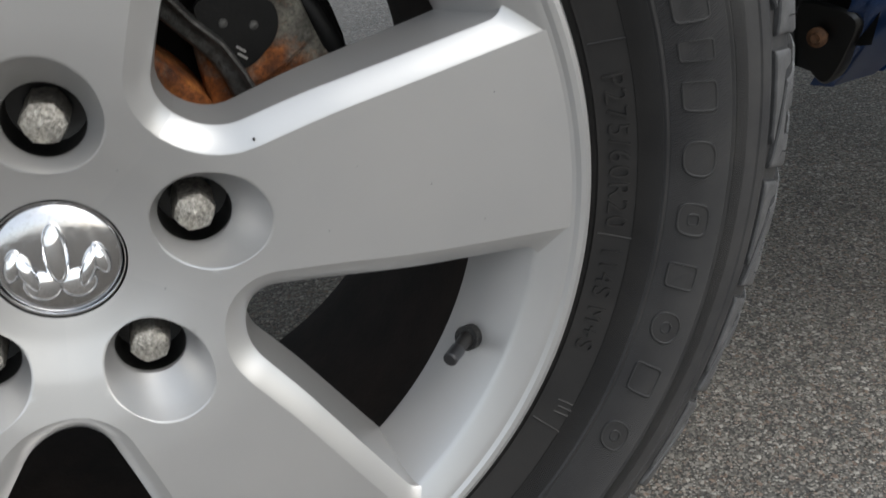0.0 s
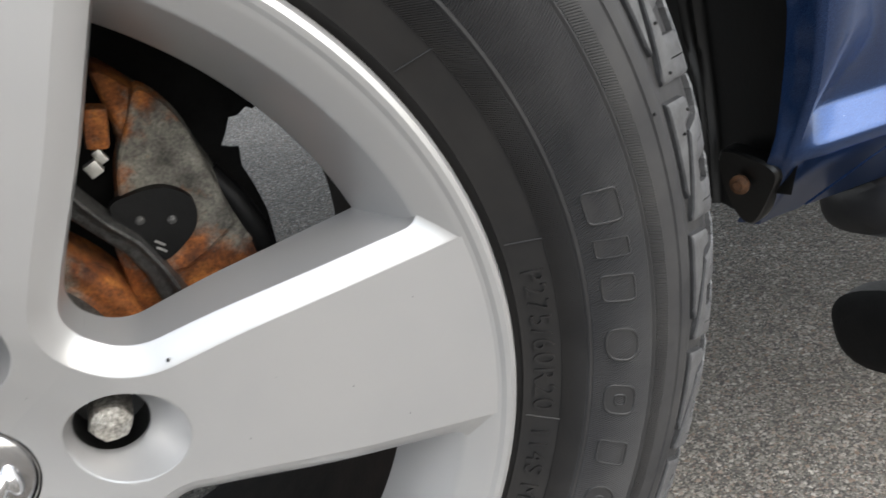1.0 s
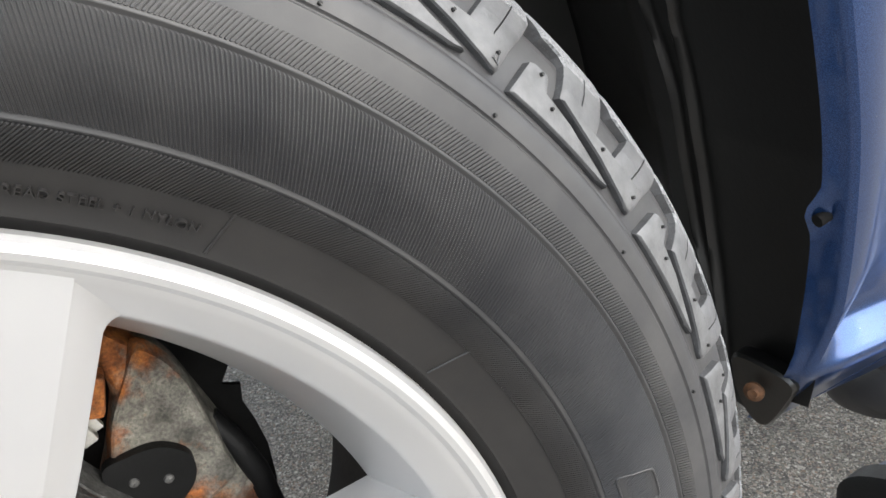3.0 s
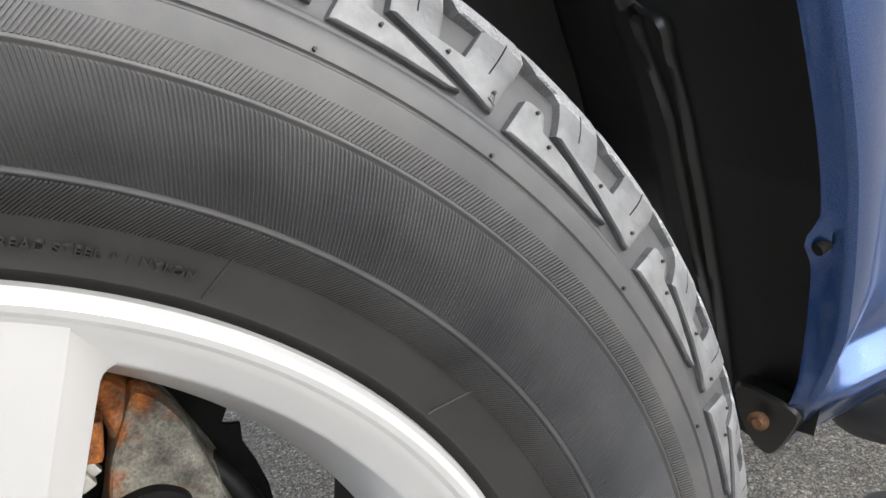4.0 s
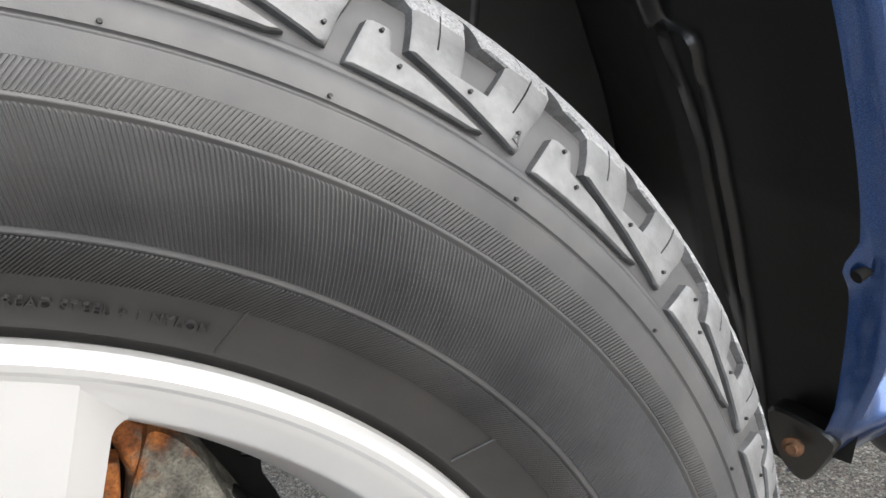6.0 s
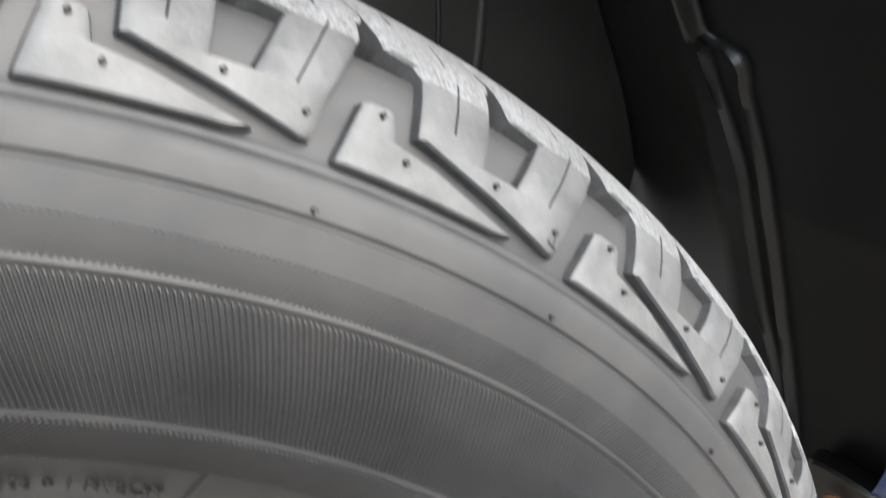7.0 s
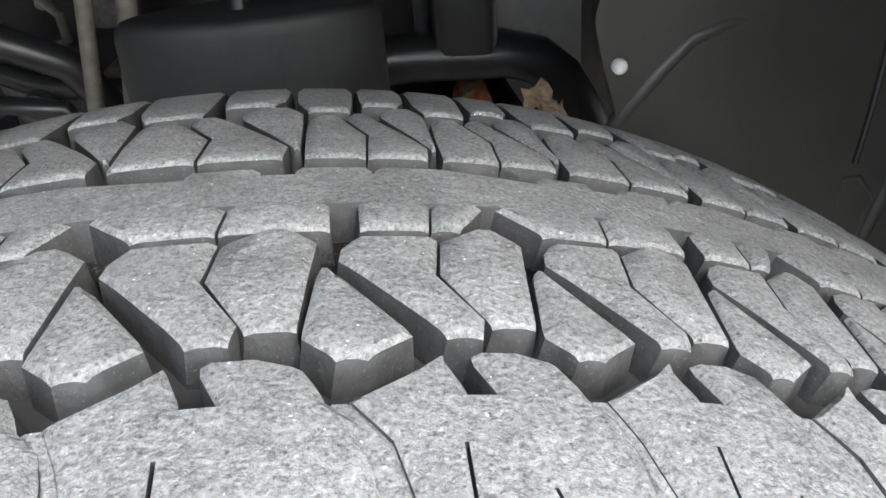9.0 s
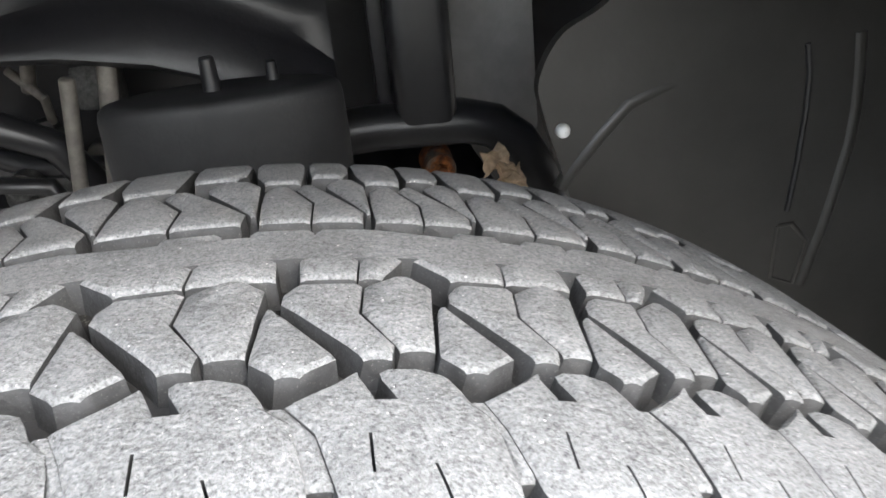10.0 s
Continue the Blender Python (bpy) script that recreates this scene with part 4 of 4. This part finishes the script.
plate(bm, [(0.03, 0.02), (0.03, 0.245), (0.10, 0.26), (0.175, 0.25), (0.188, 0.20), (0.191, 0.150), (0.190, 0.121), (0.184, 0.119), (0.181, 0.121), (0.175, 0.117), (0.170, 0.117), (0.167, 0.110), (0.162, 0.101), (0.167, 0.099), (0.172, 0.098), (0.171, 0.087), (0.176, 0.072), (0.180, 0.055), (0.181, 0.030), (0.178, 0.002), (0.165, -0.04), (0.1, -0.08)], 0.118, 0.121)
part("dust_shield", bm, MATTE, brake, "thin dust shield blackened for shade, with a ragged rusted-out edge")
body = smooth_loop([(0.105, 0.165), (0.124, 0.150), (0.138, 0.134), (0.147, 0.113), (0.157, 0.087), (0.165, 0.060), (0.172, 0.030), (0.165, -0.005), (0.14, -0.015), (0.10, 0.0), (0.090, 0.06), (0.099, 0.092), (0.108, 0.125)], 5)
mx, mz = 0.130, 0.075
bm = bmesh.new()
loft(bm, [[Vector((mx + (x - mx) * k, y, mz + (z - mz) * k)) for x, z in body] for k, y in ((1.0, 0.117), (1.0, 0.099), (0.96, 0.093), (0.84, 0.089), (0.6, 0.0865), (0.3, 0.088))])
box(bm, (0.150, 0.0925, 0.046), (0.007, 0.010, 0.034), 0.0035, Euler((0, radians(60), 0)), 3)
box(bm, (0.127, 0.0915, 0.136), (0.008, 0.012, 0.012), 0.003, Euler((0, radians(30), 0)), 3)
face = smooth_loop([(0.117, 0.138), (0.126, 0.150), (0.141, 0.131), (0.1495, 0.101), (0.1535, 0.083), (0.156, 0.066), (0.142, 0.055), (0.134, 0.050), (0.118, 0.045), (0.103, 0.060), (0.100, 0.085), (0.1045, 0.112)], 5)
fx, fz = 0.128, 0.095
loft(bm, [[Vector((fx + (x - fx) * k, y, fz + (z - fz) * k)) for x, z in face] for k, y in ((1.06, 0.095), (1.03, 0.089), (1.0, 0.0855), (0.95, 0.0845), (0.88, 0.0855), (0.5, 0.0865))])
part("brake_shield", bm, RUSTY, brake, "grey cast steel knuckle streaked with orange rust", 35)
bm = bmesh.new()
box(bm, (0.101, 0.080, 0.138), (0.012, 0.014, 0.022), 0.003, Euler((0, radians(12), 0)))
part("caliper_lug", bm, RUST, brake, "small rusty caliper lug")
bm = bmesh.new()
box(bm, (0.094, 0.078, 0.1175), (0.0075, 0.006, 0.0075), 0.0008, Euler((0, radians(-25), 0)))
box(bm, (0.0985, 0.080, 0.1225), (0.005, 0.004, 0.008), 0.0008, Euler((0, radians(-25), 0)))
part("pad_clip", bm, ZINC, brake, "bright zinc pad clip")
bm = bmesh.new()
tube(bm, [(0.150, 0.100, 0.094), (0.160, 0.095, 0.078), (0.168, 0.093, 0.058), (0.173, 0.093, 0.032), (0.172, 0.098, 0.0)], 0.007, 12)
part("hose", bm, COVER, brake, "black rubber hose")
bm = bmesh.new()
plate(bm, smooth_loop([(0.095, 0.093), (0.107, 0.098), (0.124, 0.098), (0.137, 0.088), (0.136, 0.073), (0.124, 0.061), (0.112, 0.057), (0.100, 0.070)], 6), 0.080, 0.087)
cov = part("sensor_cover", bm, COVER, brake, "black plastic sensor cover with two rivets")
for x, z in ((0.108, 0.083), (0.124, 0.079)):
    bm = bmesh.new()
    lathe(bm, [(0.0002, -0.0015), (0.0022, -0.001), (0.0032, 0.001)], 12)
    part("rivet", bm, CAST, cov, m=Matrix.Translation((x, 0.080, z)))
for z in (0.0675, 0.0635):
    bm = bmesh.new()
    box(bm, (0.1145, 0.0798, z), (0.0060, 0.0006, 0.0012), 0, Euler((0, radians(40), 0)))
    part("print_bar", bm, GREYPL, cov, "worn white printed bar")
bm = bmesh.new()
top = [(0.070, 0.128), (0.083, 0.105), (0.0918, 0.0912), (0.1059, 0.0746), (0.1139, 0.0574), (0.1205, 0.0382), (0.126, 0.0244), (0.130, -0.005)]
low = [(0.052, 0.112), (0.0762, 0.0902), (0.0840, 0.0800), (0.0955, 0.0650), (0.1025, 0.0500), (0.1066, 0.0300), (0.1106, 0.0147), (0.112, -0.01)]
loops = []
for (x0, z0), (x1, z1) in zip(top, low):
    p, q = Vector((x0, 0, z0)), Vector((x1, 0, z1))
    sec = [(0.0, 0.0725), (0.03, 0.0700), (0.14, 0.0700), (0.20, 0.0715), (0.30, 0.0755), (0.62, 0.0775), (0.85, 0.0785), (0.97, 0.082), (1.0, 0.090), (0.0, 0.092)]
    loops.append([p.lerp(q, k) + Vector((0, y, 0)) for k, y in sec])
loft(bm, loops)
part("knuckle_arm", bm, CAST, brake, "dark cast steel knuckle arm with a raised edge", 50)
bm = bmesh.new()
lathe(bm, [(0.060, 0.074), (0.082, 0.074), (0.0845, 0.0745), (0.0865, 0.0765), (0.0885, 0.0765), (0.0915, 0.0750), (0.0955, 0.0755), (0.0985, 0.078), (0.100, 0.084), (0.100, 0.12)], 96)
part("rotor_hat", bm, RUST, brake, "orange rusted brake rotor hat")

# ---- chassis parts above the tyre ----
bm = bmesh.new()
lathe(bm, [(0.0005, 0.0), (0.076, 0.0), (0.083, -0.0015), (0.087, -0.005), (0.0885, -0.011), (0.089, -0.03), (0.089, -0.11), (0.08, -0.14)], 64)
bmesh.ops.rotate(bm, verts=bm.verts, matrix=Matrix.Rotation(radians(90), 3, "X"))
bmesh.ops.scale(bm, verts=bm.verts, vec=(1.0, 0.42, 1.0))
part("spring_bucket", bm, BUCKET, truck, "satin black spring housing", m=Matrix.Translation((-0.003, 0.487, 0.380)))
for x, y, h, r in ((-0.008, 0.49, 0.032, 0.007), (0.036, 0.50, 0.022, 0.005)):
    bm = bmesh.new()
    rod(bm, (x, y, 0.370), (x, y, 0.376), r * 1.5, r * 1.4, 6, 0.001)
    rod(bm, (x, y, 0.374), (x, y, 0.372 + h), r, r * 0.8, 12, 0.001)
    part("bucket_bolt", bm, SATIN, truck)
# upper arm: overhanging web above, a shelf that faces up and out below
bm = bmesh.new()
loops = []
for x, z, k in ((-0.36, 0.412, 0.3), (-0.20, 0.408, 0.4), (-0.13, 0.402, 0.7), (-0.06, 0.388, 1.0), (0.0, 0.366, 1.0), (0.05, 0.346, 0.9), (0.085, 0.332, 0.6)):
    sec = [(0.600, -0.004), (0.582, -0.006), (0.572, 0.0), (0.573, 0.007), (0.580, 0.024 * k), (0.592, 0.046 * k), (0.604, 0.058 * k), (0.606, 0.075), (0.592, 0.105), (0.61, 0.135), (0.66, 0.135), (0.66, 0.0)]
    loops.append([Vector((x, y, z + dz)) for y, dz in sec])
loft(bm, loops)
part("upper_arm", bm, ARMBLACK, truck, "satin black upper control arm", 50)
bm = bmesh.new()
box(bm, (0.168, 0.675, 0.44), (0.060, 0.05, 0.34), 0.014, None, 4)
box(bm, (0.131, 0.69, 0.44), (0.016, 0.02, 0.34), 0.004)
part("frame_post", bm, SATIN, truck, "black shock tower post")
bm = bmesh.new()
tube(bm, [(0.065, 0.672, 0.281), (0.12, 0.672, 0.282), (0.205, 0.672, 0.277), (0.235, 0.672, 0.268), (0.258, 0.672, 0.248), (0.279, 0.672, 0.211), (0.305, 0.672, 0.136)], 0.023, 14)
part("frame_bracket", bm, SATIN, truck, "black tubular bracket")
bm = bmesh.new()
box(bm, (0.250, 0.765, 0.44), (0.11, 0.02, 0.42), 0.006)
part("inner_panel", bm, GREYPL, truck, "dusty grey inner body panel")
# added backing that closes the engine bay against light
bm = bmesh.new()
box(bm, (0.0, 0.95, 0.41), (1.6, 0.04, 0.66), 0.01)
part("engine_bay_wall", bm, SATIN, truck, "black backing added to close the engine bay")
for x, z0, z1, r in ((-0.141, 0.319, 0.378, 0.007), (-0.106, 0.345, 0.388, 0.0085)):
    bm = bmesh.new()
    rod(bm, (x - 0.022, 0.622, z0 - 0.09), (x, 0.62, z1), r, r, 16, 0.002)
    part("steel_line", bm, DULL, truck, "dull grey steel line")
for line, r in (([(-0.36, 0.70, 0.36), (-0.25, 0.69, 0.335), (-0.19, 0.70, 0.30), (-0.15, 0.72, 0.22)], 0.016), ([(-0.33, 0.76, 0.31), (-0.23, 0.74, 0.27), (-0.14, 0.74, 0.26)], 0.011),
                ([(-0.30, 0.66, 0.25), (-0.24, 0.65, 0.285), (-0.19, 0.65, 0.275), (-0.165, 0.66, 0.22)], 0.009), ([(-0.10, 0.70, 0.41), (-0.07, 0.69, 0.37), (-0.03, 0.70, 0.36), (0.02, 0.70, 0.38)], 0.010)):
    bm = bmesh.new()
    tube(bm, line, r, 12)
    part("rubber_hose", bm, SATIN, truck, "black rubber hose in the engine bay")
bm = bmesh.new()
box(bm, (-0.235, 0.78, 0.25), (0.08, 0.05, 0.06), 0.012)
rod(bm, (-0.235, 0.75, 0.255), (-0.235, 0.70, 0.262), 0.017, 0.014, 16, 0.003)
box(bm, (-0.16, 0.80, 0.335), (0.05, 0.04, 0.05), 0.010)
part("housing", bm, CAST, truck, "dirty grey metal housing")
random.seed(11)
for k in range(14):
    x, z = random.uniform(-0.34, -0.10), random.uniform(0.16, 0.36)
    bm = bmesh.new()
    if k % 3 == 0:
        rod(bm, (x, 0.86, z), (x + random.uniform(-0.01, 0.01), 0.82, z), random.uniform(0.006, 0.014), None, 12, 0.002)
    elif k % 3 == 1:
        box(bm, (x, 0.85, z), (random.uniform(0.02, 0.05), 0.03, random.uniform(0.02, 0.05)), 0.004, Euler((0, random.uniform(-0.5, 0.5), 0)))
    else:
        x1, z1 = x + random.uniform(-0.06, 0.06), z + random.uniform(-0.08, 0.08)
        tube(bm, [(x, 0.84, z), ((x + x1) / 2 + 0.02, 0.82, (z + z1) / 2), (x1, 0.84, z1)], random.uniform(0.004, 0.009), 10)
    part("engine_fitting", bm, random.choice([DULL, CAST, CAST, COVER]), truck, "small dirty metal fitting in the engine bay")
bm = bmesh.new()
rod(bm, (0.185, 0.77, 0.21), (0.185, 0.72, 0.21), 0.019, 0.017, 18, 0.004)
rod(bm, (0.185, 0.72, 0.21), (0.185, 0.708, 0.21), 0.009, 0.008, 6, 0.001)
part("bushing", bm, RUST, truck, "rusty brown bushing")
# a crumpled strip of tan fibre caught behind the bracket
random.seed(5)
for k, (x, z, tn) in enumerate(((0.222, 0.250, 20), (0.236, 0.238, -25), (0.247, 0.222, 40))):
    bm = bmesh.new()
    rows = [[Vector((x + 0.006 * math.sin(3 * u + k) + v + random.uniform(-0.002, 0.002), 0.637 + 0.008 * math.sin(5 * u + 2 * v * 90), z - 0.008 + 0.028 * (u - 0.5) + v * tn * 0.012 + random.uniform(-0.003, 0.003))) for v in (-0.011, -0.004, 0.004, 0.011)] for u in (0, 0.2, 0.4, 0.6, 0.8, 1.0)]
    rows2 = [[p + Vector((0, 0.0015, 0)) for p in row[::-1]] for row in rows]
    loft(bm, [a + b for a, b in zip(rows, rows2)])
    part("fibre", bm, TAN, truck, "crumpled tan scrap of fibre on the bracket")
bm = bmesh.new()
lathe(bm, [(0.0002, -0.005), (0.0028, -0.0045), (0.0048, -0.0025), (0.0056, 0.0), (0.0056, 0.003)], 20)
part("clip", bm, WHITE, wall, "white plastic clip", m=Matrix.Translation((0.245, 0.459, 0.321)))

# ---- raised marks on the sidewall ----
def on_skin(w, deg, lift):
    r, y = skin(w, -lift)
    return polar(r, deg, y)


def ridge(bm, pts, r=0.0006, lift=0.0002):
    tube(bm, [on_skin(w, a, lift) for w, a in pts], r, 6)


for a in (56.4, 35.0, 13.0, -9.2, -34.8, 100.0):
    bm = bmesh.new()
    ridge(bm, [(-0.1565 + 0.0033 * k, a - 0.07 * k) for k in range(7)])
    part("mould_line", bm, RUBBER, tyre)

def ribbing(lo, hi, pitch, lean, height, crest, foot, n):
    """Fine raised lines round the whole sidewall between two w, leaning by some degrees from lo to hi."""
    part_way = [0.0, 0.03] + [k / n for k in range(1, n)] + [0.97, 1.0]
    n = len(part_way) - 1
    ws = [lo + (hi - lo) * f for f in part_way]
    top = [skin(w, -height) for w in ws]
    top[0], top[-1] = skin(lo, 0.0002), skin(hi, 0.0002)
    low = [skin(w, 0.00012) for w in ws]
    count = round(360 / pitch)
    verts, faces = [], []
    for c in range(count):
        a0, base = 360.0 * c / count, len(verts)
        for k in range(n + 1):
            a = a0 + lean * (part_way[k] - 0.5)
            for (r, y), d in ((low[k], -foot), (top[k], -crest), (top[k], crest), (low[k], foot)):
                verts.append(tuple(polar(r, a + d * pitch * 0.5, y)))
        for k in range(n):
            for q in range(3):
                v = base + 4 * k + q
                faces.append((v, v + 1, v + 5, v + 4))
    me = bpy.data.meshes.new("ribbing")
    me.from_pydata(verts, [], faces)
    me.materials.append(RUBBER)
    return tagged(part("ribbing", me, RUBBER, tyre), kind="stuff")


ribbing(-0.0836, -0.0745, 0.258, -0.80, 0.0007, 0.58, 0.74, 3)
ribbing(-0.1212, -0.0858, 0.258, 2.60, 0.00055, 0.22, 0.80, 10)
ribbing(-0.1378, -0.1238, 0.258, -1.85, 0.0007, 0.40, 0.66, 4)

# the maker's name: plain raised pads of its size, some with a hollow
for a, wide, square, hollow in ((13.9, 3.5, 0.30, 0), (9.6, 2.0, 0.22, 0), (5.3, 3.0, 0.30, 0), (-0.9, 3.7, 0.75, 0), (-7.2, 3.5, 0.60, 1), (-13.4, 2.8, 0.30, 0), (-19.3, 3.6, 0.9, 1), (-25.6, 3.6, 0.30, 0), (-32.9, 3.5, 0.85, 1)):
    bm = bmesh.new()
    steps = [(1.03, -0.0004), (1.0, 0.0008), (0.97, 0.0011), (0.91, 0.0011), (0.87, 0.0006)] + ([(0.40, 0.0006), (0.36, 0.0011), (0.30, 0.0011), (0.27, 0.0003)] if hollow else [])
    loops = []
    for k, lift in steps:
        loop = []
        for q in range(40):
            t = 2 * math.pi * q / 40
            c, sn = math.cos(t), math.sin(t)
            u, v = k * math.copysign(abs(c) ** square, c), k * math.copysign(abs(sn) ** square, sn)
            loop.append(on_skin(-0.1048 + 0.0096 * v, a + wide * 0.5 * u - 0.35 * v, lift))
        loops.append(loop)
    loft(bm, loops)
    part("raised_pad", bm, RUBBER, tyre, smooth=30)


def writing(text, deg, w, size):
    """Raised characters that run clockwise round the sidewall, their tops outwards."""
    cu = bpy.data.curves.new("writing", "FONT")
    cu.body, cu.size, cu.extrude, cu.space_character = text, size, 0.0014, 1.12
    tmp = bpy.data.objects.new("writing", cu)
    scene.collection.objects.link(tmp)
    me = tmp.evaluated_get(bpy.context.evaluated_depsgraph_get()).to_mesh()
    bm = bmesh.new()
    bm.from_mesh(me)
    for v in bm.verts:
        r, _ = skin(w, 0)
        v.co = on_skin(w + v.co.y, deg - math.degrees(v.co.x / r), v.co.z + 0.0001)
    bpy.data.objects.remove(tmp)
    bpy.data.curves.remove(cu)
    return bm


for text, deg, w, size in (("P275/60R20", 9.6, -0.1525, 0.0165), ("114S M+S", -10.6, -0.1525, 0.0150), ("STEEL + 1 NYLON", 66.3, -0.1490, 0.0050), ("TREAD", 70.0, -0.1490, 0.0050)):
    part("lettering", writing(text, deg, w, size), RUBBER, tyre, smooth=0)
for a, w0 in ((-31.4, -0.148), (-32.2, -0.146), (-33.0, -0.147)):
    bm = bmesh.new()
    ridge(bm, [(w0 + 0.0012 * k, a) for k in range(9)], 0.0007, 0.0001)
    part("raised_bar", bm, RUBBER, tyre)

# wear mark on one shoulder block
bm = bmesh.new()
ridge(bm, [(-0.0405, 46.62), (-0.0443, 46.95), (-0.0455, 46.52), (-0.0405, 46.62)], 0.00045, 0.0002)
part("wear_mark", bm, SHOULDER, tyre)

# moulding nubs
for i in range(0, 14, 2):
    for s, w in ((1.63, -0.062), (2.165, -0.0438), (1.94, -0.0352), (0.85, -0.0385), (1.41, -0.0414)):
        bm = bmesh.new()
        a = at(PH, i, s)
        p, q = on_skin(w, a, -0.0005), on_skin(w, a, 0.0012)
        rod(bm, p, q, 0.0009, 0.0007, 8)
        part("nub", bm, GROOVE, tyre)

# ---- tread blocks ----
for i in NEAR:
    for fn in KINDS:
        bm = bmesh.new()
        fn(bm, i)
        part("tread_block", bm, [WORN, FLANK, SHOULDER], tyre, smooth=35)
    if i % 2 == 0:
        bm = bmesh.new()
        shoulder_wedge(bm, i)
        part("shoulder_block", bm, [RUBBER, FLANK, SHOULDER], tyre, smooth=35)
bm = bmesh.new()
for i in range(len(NEAR), NP):
    for fn in KINDS:
        fn(bm, i)
    if i % 2 == 0:
        shoulder_wedge(bm, i)
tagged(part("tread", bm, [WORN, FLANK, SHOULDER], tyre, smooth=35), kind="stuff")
